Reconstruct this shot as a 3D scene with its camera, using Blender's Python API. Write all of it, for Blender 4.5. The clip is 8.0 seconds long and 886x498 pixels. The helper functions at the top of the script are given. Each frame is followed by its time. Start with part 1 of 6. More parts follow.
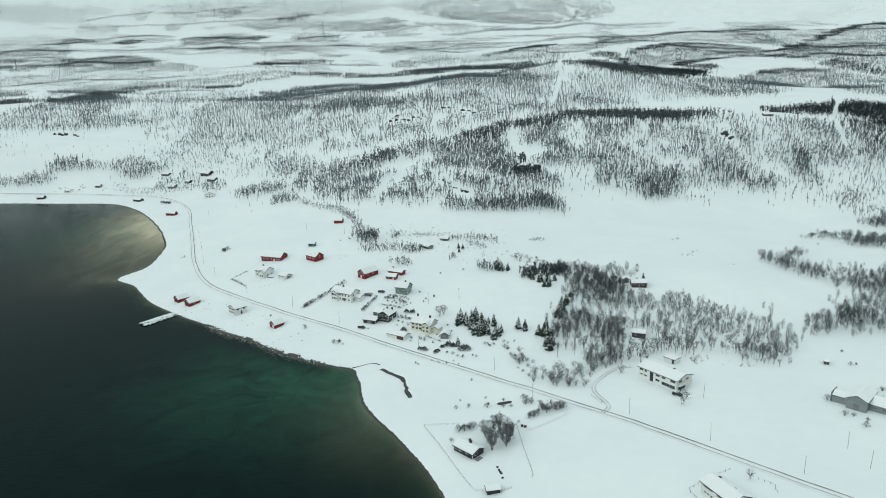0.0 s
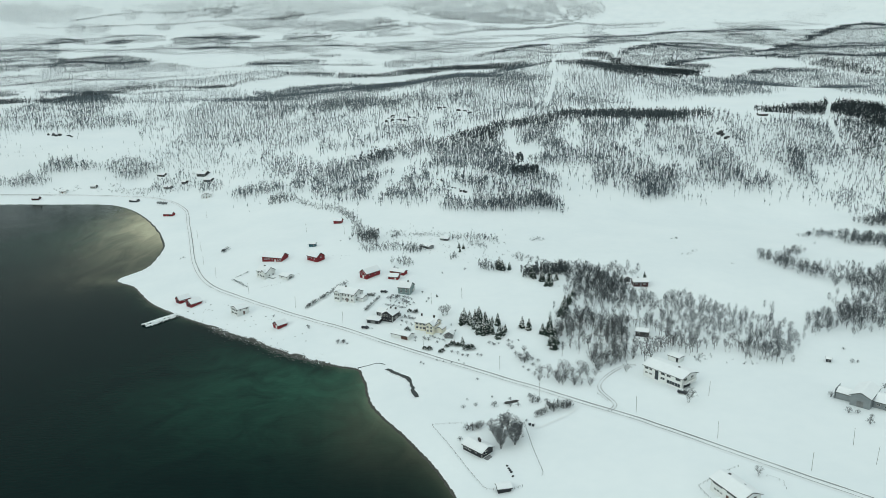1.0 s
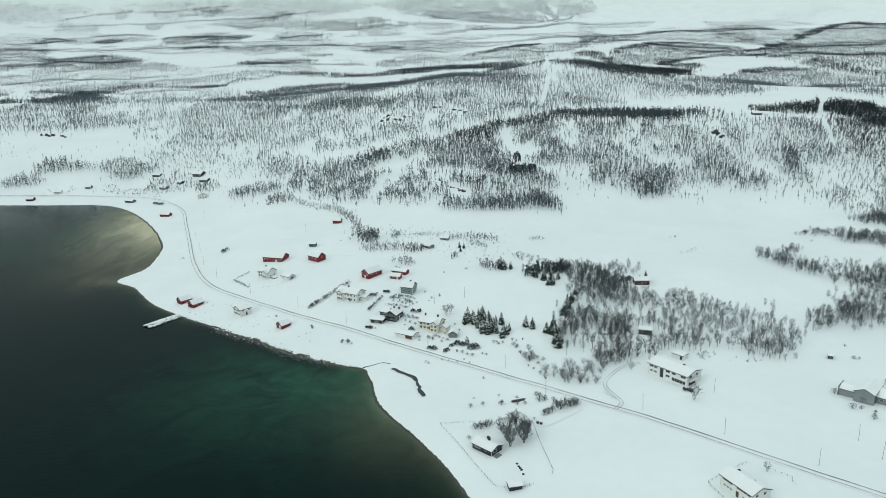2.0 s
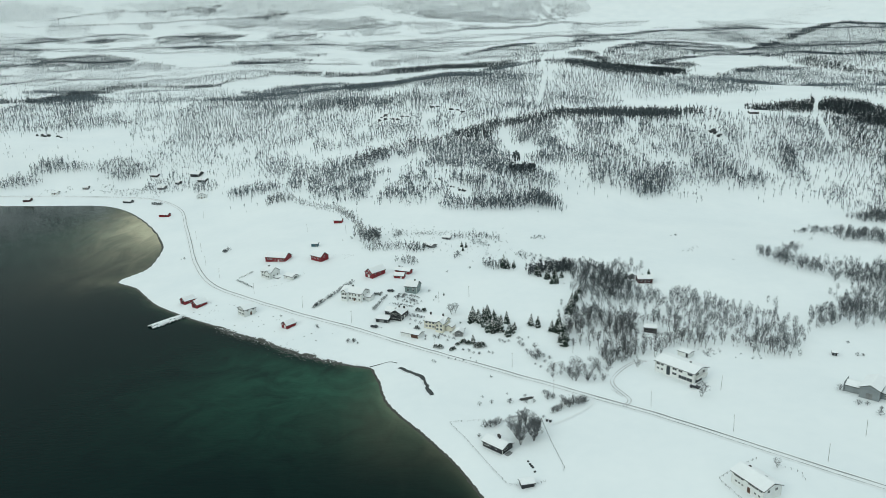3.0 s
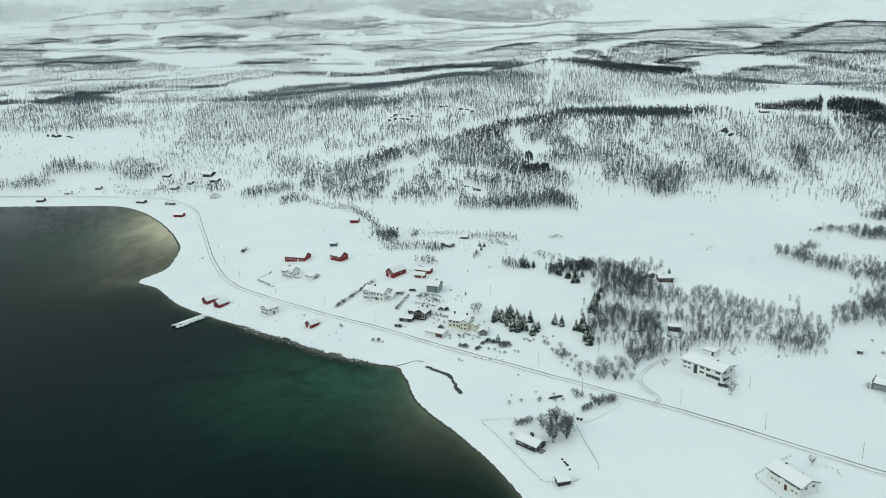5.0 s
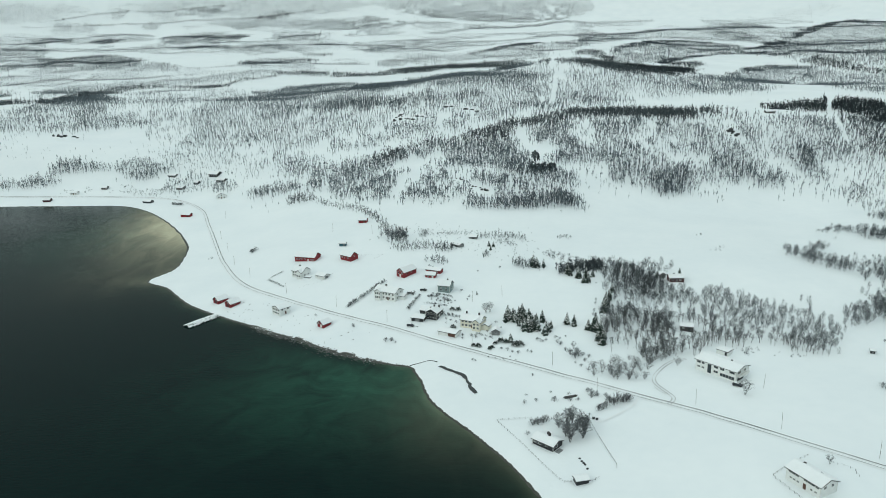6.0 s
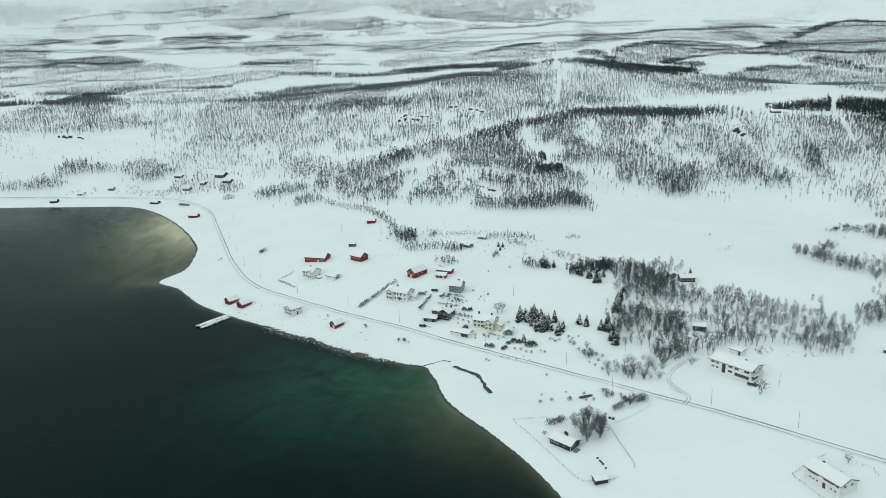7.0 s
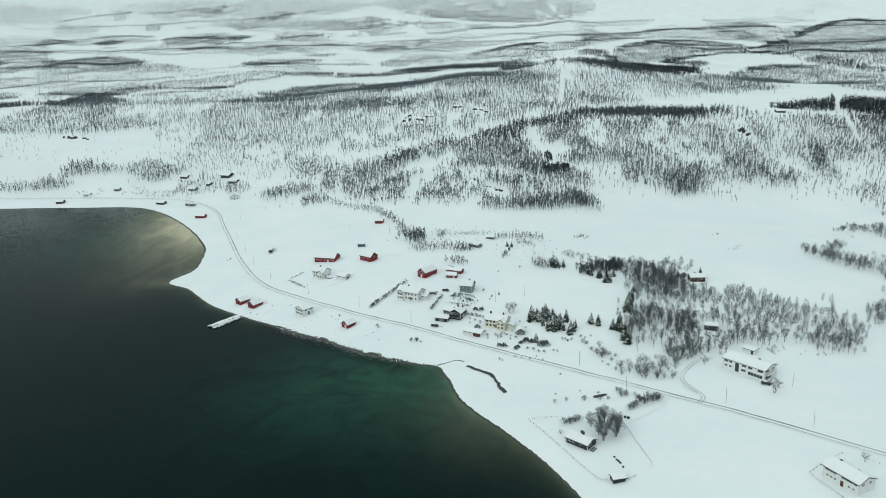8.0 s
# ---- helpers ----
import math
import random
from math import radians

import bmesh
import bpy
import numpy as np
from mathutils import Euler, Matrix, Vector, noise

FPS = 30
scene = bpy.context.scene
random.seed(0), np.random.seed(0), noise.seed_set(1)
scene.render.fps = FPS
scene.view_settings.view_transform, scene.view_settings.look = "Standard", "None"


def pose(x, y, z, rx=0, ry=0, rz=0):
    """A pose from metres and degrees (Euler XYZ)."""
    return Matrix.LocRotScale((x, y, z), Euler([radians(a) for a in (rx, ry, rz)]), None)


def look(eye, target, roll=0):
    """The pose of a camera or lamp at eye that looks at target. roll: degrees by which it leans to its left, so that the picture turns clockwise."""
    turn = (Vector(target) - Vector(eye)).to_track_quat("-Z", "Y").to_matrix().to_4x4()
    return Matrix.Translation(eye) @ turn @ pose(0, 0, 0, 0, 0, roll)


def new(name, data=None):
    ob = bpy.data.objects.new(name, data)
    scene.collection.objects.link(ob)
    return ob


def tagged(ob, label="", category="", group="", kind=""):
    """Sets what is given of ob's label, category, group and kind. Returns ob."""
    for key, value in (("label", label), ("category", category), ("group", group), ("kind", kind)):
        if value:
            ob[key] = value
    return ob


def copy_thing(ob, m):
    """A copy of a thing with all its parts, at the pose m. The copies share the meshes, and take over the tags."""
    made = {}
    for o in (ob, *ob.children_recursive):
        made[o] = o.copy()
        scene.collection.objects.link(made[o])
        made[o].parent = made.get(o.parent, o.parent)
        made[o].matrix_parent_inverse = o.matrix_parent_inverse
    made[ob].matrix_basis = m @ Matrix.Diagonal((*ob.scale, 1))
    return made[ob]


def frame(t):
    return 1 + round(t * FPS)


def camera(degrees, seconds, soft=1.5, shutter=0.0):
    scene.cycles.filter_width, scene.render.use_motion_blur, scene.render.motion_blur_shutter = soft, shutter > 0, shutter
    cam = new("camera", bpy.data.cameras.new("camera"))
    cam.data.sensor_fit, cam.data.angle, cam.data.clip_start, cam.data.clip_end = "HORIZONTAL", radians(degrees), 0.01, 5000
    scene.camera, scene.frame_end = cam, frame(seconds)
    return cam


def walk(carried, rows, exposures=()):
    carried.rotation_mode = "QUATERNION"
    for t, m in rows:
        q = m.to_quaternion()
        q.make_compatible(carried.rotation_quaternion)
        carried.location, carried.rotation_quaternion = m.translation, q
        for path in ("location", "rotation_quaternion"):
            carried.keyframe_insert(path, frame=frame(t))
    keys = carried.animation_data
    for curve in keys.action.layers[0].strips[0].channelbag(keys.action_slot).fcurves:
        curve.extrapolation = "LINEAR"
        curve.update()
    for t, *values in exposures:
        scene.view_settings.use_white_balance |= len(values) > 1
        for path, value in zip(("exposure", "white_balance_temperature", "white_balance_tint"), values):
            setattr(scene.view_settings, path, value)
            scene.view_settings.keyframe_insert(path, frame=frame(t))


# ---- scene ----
cam = camera(64.6, 8.0, 0.82)
PATH = [
    (0, (4.479, 3.123, 148.781), (4.504, 5.051, 148.25), -1.5),
    (0.5, (1.283, 2.466, 149.139), (1.321, 4.394, 148.607), -1.5),
    (1, (-2.068, 2.247, 149.291), (-2.019, 4.174, 148.759), -1.5),
    (1.5, (-5.481, 1.851, 149.573), (-5.421, 3.778, 149.04), -1.5),
    (3, (-15.34, 0.761, 150.09), (-15.247, 2.685, 149.554), -1.6),
    (3.5, (-18.508, 0.579, 150.249), (-18.416, 2.504, 149.713), -1.6),
    (4, (-21.951, 0.312, 150.598), (-21.858, 2.236, 150.062), -1.6),
    (4.5, (-24.962, -0.114, 150.838), (-24.871, 1.81, 150.301), -1.7),
    (6, (-34.679, -0.901, 151.479), (-34.589, 1.024, 150.941), -1.7),
    (6.5, (-38.061, -1.31, 151.778), (-37.971, 0.614, 151.24), -1.8),
    (7, (-41.377, -1.392, 152.003), (-41.288, 0.532, 151.466), -1.8),
    (7.5, (-44.8, -1.859, 152.359), (-44.711, 0.065, 151.82), -1.8),
    (8, (-47.98, -2.212, 152.681), (-47.891, -0.287, 152.143), -1.9),
]
walk(cam, [(t, look(eye, target, roll)) for t, eye, target, roll in PATH], [(0.0, -0.11, 6110, -2.5), (8.0, -0.11, 6110, -2.5)])

# ---- sky, sun, exposure ----
world = bpy.data.worlds.new("overcast_sky")
scene.world = world
world.use_nodes = True
wn = world.node_tree
sky = wn.nodes.new("ShaderNodeTexSky")
sky.sky_type, sky.sun_disc = "NISHITA", False
sky.sun_elevation, sky.sun_rotation = radians(30), radians(-120)
sky.dust_density, sky.air_density = 3.0, 1.0
grey = wn.nodes.new("ShaderNodeHueSaturation")
grey.inputs["Saturation"].default_value, grey.inputs["Value"].default_value = 0.25, 0.10
wn.links.new(sky.outputs["Color"], grey.inputs["Color"])
# the cloud cover: brightest overhead, dull towards the hills
where, axes, cover, clouds = (wn.nodes.new("ShaderNode" + k) for k in ("TexCoord", "SeparateXYZ", "ValToRGB", "MixRGB"))
wn.links.new(where.outputs["Generated"], axes.inputs[0])
wn.links.new(axes.outputs["Z"], cover.inputs["Fac"])
cover.color_ramp.elements[0].color, cover.color_ramp.elements[1].color = (1.1, 1.2, 1.2, 1), (9.2, 9.6, 9.7, 1)
cover.color_ramp.elements[0].position, cover.color_ramp.elements[1].position = 0.0, 0.85
clouds.blend_type = "ADD"
clouds.inputs[0].default_value = 1.0
wn.links.new(grey.outputs["Color"], clouds.inputs[1])
wn.links.new(cover.outputs["Color"], clouds.inputs[2])
wn.links.new(clouds.outputs["Color"], wn.nodes["Background"].inputs["Color"])
wn.nodes["Background"].inputs["Strength"].default_value = 0.104

sun = new("sun", bpy.data.lights.new("sun", "SUN"))
sun.data.energy, sun.data.angle, sun.data.color = 0.5, radians(18), (1.0, 0.93, 0.80)
sun.matrix_basis = look((-866, -500, 577), (0, 0, 0))

# ---- materials ----
def material(name, color, rough=0.7, metal=0.0, vary=0.15, scale=1.0, bump=0.0, bump_scale=20.0, second=None, per_object=0.0, spec=0.5):
    """A surface with two scales of variation in its colour and a fine relief."""
    m = bpy.data.materials.new(name)
    m.use_nodes = True
    n, l = m.node_tree.nodes, m.node_tree.links
    b = n["Principled BSDF"]
    b.inputs["Roughness"].default_value, b.inputs["Metallic"].default_value = rough, metal
    b.inputs["Specular IOR Level"].default_value = spec
    co = n.new("ShaderNodeTexCoord")
    big, fine = n.new("ShaderNodeTexNoise"), n.new("ShaderNodeTexNoise")
    big.inputs["Scale"].default_value, fine.inputs["Scale"].default_value = scale, scale * 9
    big.inputs["Detail"].default_value, fine.inputs["Detail"].default_value = 4, 3
    for t in (big, fine):
        l.new(co.outputs["Object"], t.inputs["Vector"])
    both = n.new("ShaderNodeMath")
    both.operation = "MULTIPLY_ADD"
    both.inputs[1].default_value = 0.4
    l.new(fine.outputs["Fac"], both.inputs[0])
    l.new(big.outputs["Fac"], both.inputs[2])
    ramp = n.new("ShaderNodeValToRGB")
    other = second or tuple(c * (1 - 2 * vary) for c in color)
    ramp.color_ramp.elements[0].position, ramp.color_ramp.elements[1].position = 0.45, 0.95
    ramp.color_ramp.elements[0].color, ramp.color_ramp.elements[1].color = (*other, 1), (*color, 1)
    l.new(both.outputs[0], ramp.inputs["Fac"])
    out = ramp.outputs["Color"]
    if per_object:
        info, hsv, span = n.new("ShaderNodeObjectInfo"), n.new("ShaderNodeHueSaturation"), n.new("ShaderNodeMapRange")
        span.inputs["To Min"].default_value, span.inputs["To Max"].default_value = 1 - per_object, 1 + per_object
        l.new(info.outputs["Random"], span.inputs["Value"])
        l.new(span.outputs["Result"], hsv.inputs["Value"])
        l.new(out, hsv.inputs["Color"])
        out = hsv.outputs["Color"]
    l.new(out, b.inputs["Base Color"])
    if bump:
        tex, bn = n.new("ShaderNodeTexNoise"), n.new("ShaderNodeBump")
        tex.inputs["Scale"].default_value, tex.inputs["Detail"].default_value = bump_scale, 5
        bn.inputs["Strength"].default_value, bn.inputs["Distance"].default_value = bump, 0.3
        l.new(co.outputs["Object"], tex.inputs["Vector"])
        l.new(tex.outputs["Fac"], bn.inputs["Height"])
        l.new(bn.outputs["Normal"], b.inputs["Normal"])
    return m


def island_material(name, dark, light, rough=0.9):
    """For joined stuff: each piece takes its own tone."""
    m = bpy.data.materials.new(name)
    m.use_nodes = True
    n, l = m.node_tree.nodes, m.node_tree.links
    b = n["Principled BSDF"]
    b.inputs["Roughness"].default_value, b.inputs["Specular IOR Level"].default_value = rough, 0.2
    geo, ramp = n.new("ShaderNodeNewGeometry"), n.new("ShaderNodeValToRGB")
    ramp.color_ramp.elements[0].color, ramp.color_ramp.elements[1].color = (*dark, 1), (*light, 1)
    l.new(geo.outputs["Random Per Island"], ramp.inputs["Fac"])
    l.new(ramp.outputs["Color"], b.inputs["Base Color"])
    return m


SNOW = material("snow", (0.86, 0.89, 0.90), 0.75, vary=0.02, scale=0.02, bump=0.25, bump_scale=0.35, second=(0.80, 0.84, 0.86), spec=0.3)
ROOF_SNOW = material("roof_snow", (0.88, 0.90, 0.91), 0.75, vary=0.02, scale=0.6, bump=0.3, bump_scale=1.5, spec=0.3)
PACKED = material("packed_snow", (0.86, 0.885, 0.895), 0.65, vary=0.04, scale=0.15, bump=0.3, bump_scale=1.2)
RUT = material("wet_road_track", (0.36, 0.37, 0.38), 0.6, scale=0.05, second=(0.06, 0.06, 0.064), bump=0.3, bump_scale=3)
DIRT = material("gravel_in_snow", (0.55, 0.56, 0.57), 0.8, scale=0.5, second=(0.13, 0.13, 0.12), bump=0.4, bump_scale=4)
RED = material("red_painted_boards", (0.25, 0.010, 0.018), 0.6, scale=0.7, second=(0.16, 0.007, 0.013), bump=0.2, bump_scale=9)
WHITE = material("white_painted_boards", (0.86, 0.875, 0.86), 0.55, scale=0.6, second=(0.77, 0.785, 0.77), bump=0.15, bump_scale=9)
CREAM = material("pale_yellow_boards", (0.83, 0.80, 0.68), 0.6, scale=0.6, second=(0.74, 0.71, 0.59), bump=0.15, bump_scale=9)
BLACK = material("black_stained_boards", (0.032, 0.036, 0.042), 0.6, scale=0.8, second=(0.015, 0.018, 0.022), bump=0.2, bump_scale=9)
SAGE = material("grey_green_boards", (0.24, 0.31, 0.31), 0.6, scale=0.7, second=(0.17, 0.23, 0.23), bump=0.2, bump_scale=9)
GREY = material("weathered_grey_boards", (0.26, 0.27, 0.27), 0.75, scale=0.7, second=(0.15, 0.155, 0.16), bump=0.3, bump_scale=9)
BROWN = material("brown_boards", (0.13, 0.06, 0.035), 0.6, scale=0.8, second=(0.07, 0.03, 0.02), bump=0.2, bump_scale=9)
LOGS = material("dark_tarred_logs", (0.085, 0.080, 0.078), 0.75, scale=0.8, second=(0.045, 0.043, 0.043), bump=0.3, bump_scale=9)
MAROON = material("dark_red_boards", (0.065, 0.013, 0.015), 0.6, scale=0.8, second=(0.035, 0.009, 0.011), bump=0.2, bump_scale=9)
TEAL = material("teal_boards", (0.04, 0.13, 0.17), 0.6, scale=0.8, bump=0.2, bump_scale=9)
STEEL = material("grey_sheet_cladding", (0.30, 0.33, 0.34), 0.45, metal=0.2, scale=0.4, second=(0.22, 0.245, 0.255))
CONCRETE = material("concrete", (0.34, 0.34, 0.33), 0.85, scale=1.0, second=(0.22, 0.22, 0.22), bump=0.3, bump_scale=6)
TRIM = material("white_trim", (0.78, 0.78, 0.75), 0.5, vary=0.06, scale=2)
ROOFING = material("dark_roofing", (0.05, 0.05, 0.055), 0.7, scale=1.2, bump=0.3, bump_scale=6)
GLASS = material("window_glass", (0.035, 0.045, 0.055), 0.08, vary=0.1, scale=0.5, spec=0.6)
BRICK = material("chimney_masonry", (0.07, 0.06, 0.06), 0.85, scale=3, bump=0.4, bump_scale=12)
FENCE = material("grey_fence_wood", (0.15, 0.145, 0.14), 0.85, scale=2, second=(0.08, 0.078, 0.076))
POLE = material("weathered_pole", (0.36, 0.34, 0.32), 0.85, scale=2, second=(0.18, 0.17, 0.16))
STONE = material("dark_shore_stone", (0.12, 0.12, 0.115), 0.8, scale=0.8, second=(0.05, 0.052, 0.05), bump=0.5, bump_scale=3, per_object=0.2)
ROCK = material("bare_dark_rock", (0.085, 0.09, 0.095), 0.8, scale=0.5, second=(0.018, 0.02, 0.022), bump=0.6, bump_scale=2)
BARK = material("birch_bark", (0.17, 0.168, 0.165), 0.9, scale=3, second=(0.05, 0.047, 0.045), per_object=0.25)
TWIGS = material("bare_twigs", (0.175, 0.188, 0.197), 0.95, scale=0.5, second=(0.065, 0.072, 0.077), per_object=0.35, spec=0.2)
NEEDLES = material("spruce_needles", (0.062, 0.088, 0.075), 0.85, scale=0.8, second=(0.022, 0.034, 0.029), per_object=0.25, spec=0.2)
WOOD_NEAR = island_material("birch_twigs_near", (0.040, 0.047, 0.052), (0.17, 0.187, 0.197))
WOOD_MID = island_material("birch_twigs", (0.045, 0.057, 0.065), (0.185, 0.22, 0.245))
WOOD_DENSE = island_material("dense_birch_twigs", (0.026, 0.034, 0.038), (0.105, 0.125, 0.135))
WOOD_FAR = island_material("far_birch_twigs", (0.022, 0.032, 0.039), (0.088, 0.108, 0.124))
WOOD_DARK = island_material("dark_spruce_and_birch", (0.010, 0.015, 0.018), (0.048, 0.060, 0.066))
RUBBER = material("tyre_rubber", (0.02, 0.02, 0.02), 0.9)
CAR_PAINT = material("dark_car_paint", (0.03, 0.035, 0.045), 0.3, vary=0.1)


def ground_material():
    """Snow that ends in dark wet gravel at the tide line."""
    m = SNOW.copy()
    m.name = "snow_and_tide_gravel"
    n, l = m.node_tree.nodes, m.node_tree.links
    b = n["Principled BSDF"]
    snow = b.inputs["Base Color"].links[0].from_socket
    geo, xyz, tex = n.new("ShaderNodeNewGeometry"), n.new("ShaderNodeSeparateXYZ"), n.new("ShaderNodeTexNoise")
    tex.inputs["Scale"].default_value, tex.inputs["Detail"].default_value = 0.35, 6
    l.new(geo.outputs["Position"], xyz.inputs[0])
    l.new(geo.outputs["Position"], tex.inputs["Vector"])
    reach = n.new("ShaderNodeMath")
    reach.operation = "MULTIPLY_ADD"
    reach.inputs[1].default_value = -0.4
    l.new(tex.outputs["Fac"], reach.inputs[0])
    l.new(xyz.outputs["Z"], reach.inputs[2])
    edge = n.new("ShaderNodeMapRange")
    edge.inputs["From Min"].default_value, edge.inputs["From Max"].default_value = 0.02, 0.12
    l.new(reach.outputs[0], edge.inputs["Value"])
    mix, gravel = n.new("ShaderNodeMix"), n.new("ShaderNodeValToRGB")
    mix.data_type = "RGBA"
    gravel.color_ramp.elements[0].color, gravel.color_ramp.elements[1].color = (0.02, 0.022, 0.02, 1), (0.10, 0.10, 0.085, 1)
    l.new(tex.outputs["Fac"], gravel.inputs["Fac"])
    l.new(edge.outputs["Result"], mix.inputs[0])
    l.new(gravel.outputs["Color"], mix.inputs[6])
    l.new(snow, mix.inputs[7])
    l.new(mix.outputs[2], b.inputs["Base Color"])
    return m


GROUND = ground_material()
# ---- lie of the land ----
SHORE = [(-4800, 1500), (-2500, 1100), (-1200, 880), (-700, 815), (-486, 792), (-416, 781), (-355, 771), (-319, 745),
         (-282, 696), (-246, 633), (-223, 580), (-216, 545), (-214, 514), (-224, 487), (-205, 469), (-183, 437),
         (-166, 419), (-151, 406), (-132, 390), (-116, 375), (-99, 363), (-80, 346), (-63, 335), (-48, 327),
         (-38.3, 322.9), (-35.2, 314.4), (-32.6, 304.0), (-31.1, 294.2), (-28.1, 283.4), (-20.7, 269.1), (-14.3, 258.5), (-6.6, 243.6), (-1.0, 232.0), (3.6, 219.5), (8.0, 207.0),
         (30, 150), (50, 60),
         (70, -200), (60, -900), (0, -2500), (-100, -4900)]


def spline(points, steps=6):
    """A smooth line through the points (Catmull-Rom), as an array."""
    p = np.array(points, float)
    p = np.vstack([2 * p[0] - p[1], p, 2 * p[-1] - p[-2]])
    out = []
    for a, b, c, d in zip(p, p[1:], p[2:], p[3:]):
        for s in np.arange(steps) / steps:
            out.append(0.5 * (2 * b + (c - a) * s + (2 * a - 5 * b + 4 * c - d) * s * s + (3 * b - a - 3 * c + d) * s**3))
    return np.array(out + [p[-2]])


COAST = spline(SHORE)
BROOK = [(-23, 319), (-20, 315), (-16.8, 312), (-12.5, 306.5), (-11, 299), (-9.5, 293), (-8, 287.5)]
BROOK_MOUTH = [(-38, 324), (-33, 324.5), (-28, 325.5), (-24, 323)]


def line_distance(x, y, line):
    """Distance of each place from a line, and on which side of it (positive: to the left of its run)."""
    best = np.full(x.shape, 1e12)
    side = np.zeros(x.shape)
    for (ax, ay), (bx, by) in zip(line, line[1:]):
        ux, uy = bx - ax, by - ay
        s = np.clip(((x - ax) * ux + (y - ay) * uy) / (ux * ux + uy * uy + 1e-12), 0, 1)
        d = (x - ax - s * ux) ** 2 + (y - ay - s * uy) ** 2
        near = d < best
        side = np.where(near, ux * (y - ay) - uy * (x - ax), side)
        best = np.where(near, d, best)
    return np.sqrt(best) * np.where(side >= 0, 1.0, -1.0)


def smooth(a, b, v):
    s = np.clip((v - a) / (b - a), 0, 1)
    return s * s * (3 - 2 * s)


def value_noise(x, y, cell, seed):
    """Smooth noise from -1 to 1."""
    gx, gy = np.asarray(x, float) / cell, np.asarray(y, float) / cell
    ix, iy = np.floor(gx), np.floor(gy)
    fx, fy = gx - ix, gy - iy
    fx, fy = fx * fx * (3 - 2 * fx), fy * fy * (3 - 2 * fy)

    def corner(i, j):
        h = np.sin((ix + i) * 127.1 + (iy + j) * 311.7 + seed * 74.7) * 43758.5453
        return h - np.floor(h)

    low = corner(0, 0) * (1 - fx) + corner(1, 0) * fx
    high = corner(0, 1) * (1 - fx) + corner(1, 1) * fx
    return 2 * (low * (1 - fy) + high * fy) - 1


def rise(y):
    """How the valley climbs from the shore to the mountains."""
    return np.interp(y, [-9000, 330, 480, 600, 700, 850, 1000, 1250, 1500, 2000, 2600, 3400, 4000, 4500, 4720, 5000, 9000],
                     [4, 5, 9, 13, 26, 45, 58, 72, 80, 86, 135, 205, 290, 410, 480, 590, 700])


SLOPE_HILLS = [
    (-104, 470, 70, 6.0), (-38, 430, 60, 2.1), (-10, 370, 50, 1.5), (80, 390, 60, 3.1), (20, 300, 60, -1.8),
    (110, 280, 60, -2.5), (90, 200, 60, 5.0), (180, 470, 70, 6.5), (280, 480, 90, -3.2), (290, 620, 90, -13.7),
    (370, 600, 90, 2.4), (118, 593, 70, -6.7), (35, 625, 60, 11.8),
]
RIDGE_HILLS = [
    (90, 665, 60, 10.0), (215, 720, 80, 13.7), (275, 705, 70, -2.7), (314, 754, 70, 10.7), (411, 824, 80, 26.1),
    (449, 760, 70, -3.5), (375, 660, 70, -12.6), (205, 850, 90, 17.0), (-28, 985, 120, 4.9), (120, 1050, 100, 2.5),
    (255, 1370, 140, 17.9), (262, 1400, 95, 19.0), (48, 1225, 120, 34.8), (385, 1215, 140, -15.6),
]
FAR_HILLS = [
    (450, 1600, 200, 34.2), (677, 1494, 200, -11.7), (939, 1552, 200, -26.1), (-140, 740, 90, -10.0), (-132, 650, 80, 2.1),
    (-270, 850, 90, -8.8), (-370, 990, 110, -5.6), (-510, 1010, 120, -7.4), (-600, 1217, 160, 8.0), (-146, 935, 90, -8.9),
    (-598, 2036, 350, -10.7), (-177, 2312, 350, -5.0), (-1262, 2754, 450, 13.7),
]
HILLS = SLOPE_HILLS + RIDGE_HILLS + FAR_HILLS


def height(x, y):
    x, y = np.asarray(x, float), np.asarray(y, float)
    d = line_distance(x, y, COAST)
    away = np.hypot(x, y)
    z = rise(y * 0.7 + away * 0.3 * np.where(y > 0, 1, 0)) * smooth(0, 160, d)
    for hx, hy, radius, up in HILLS:
        z = z + up * np.exp(-((x - hx) ** 2 + (y - hy) ** 2) / (2 * radius**2)) * smooth(0, 90, d)
    z = z + 190 * smooth(4200, 4960, away) * smooth(0, 900, y)
    far = smooth(550, 1300, away)
    rough = 1.0 * value_noise(x, y, 38, 1) + 7 * far * value_noise(x, y, 170, 2) + 3 * far * value_noise(x, y, 70, 3)
    rough = rough + smooth(1500, 2600, away) * 19 * value_noise(x * 0.6, y, 400, 4)
    z = z + rough * smooth(30, 120, d) * (0.5 + 0.5 * far)
    # a flat weedy foreshore in front of the boathouses
    flat = smooth(-140, -125, x) * (1 - smooth(-66, -50, x)) * np.where(y < 425, 1, 0)
    beach = np.maximum(0.05 * d, d - flat * (2.0 + 2.0 * value_noise(x, y, 7, 61) + 1.2 * value_noise(x, y, 2.7, 62)))
    bank = 2.4 * (1 - np.exp(-np.maximum(beach, 0) / 7)) + 0.14 * value_noise(x, y, 9, 5) * smooth(2, 14, d)
    z = z - 0.55 * np.exp(-((np.abs(line_distance(x, y, BROOK)) / 2.0) ** 4))
    return np.where(d > 0, bank + z, np.maximum(-9, 0.09 * d))

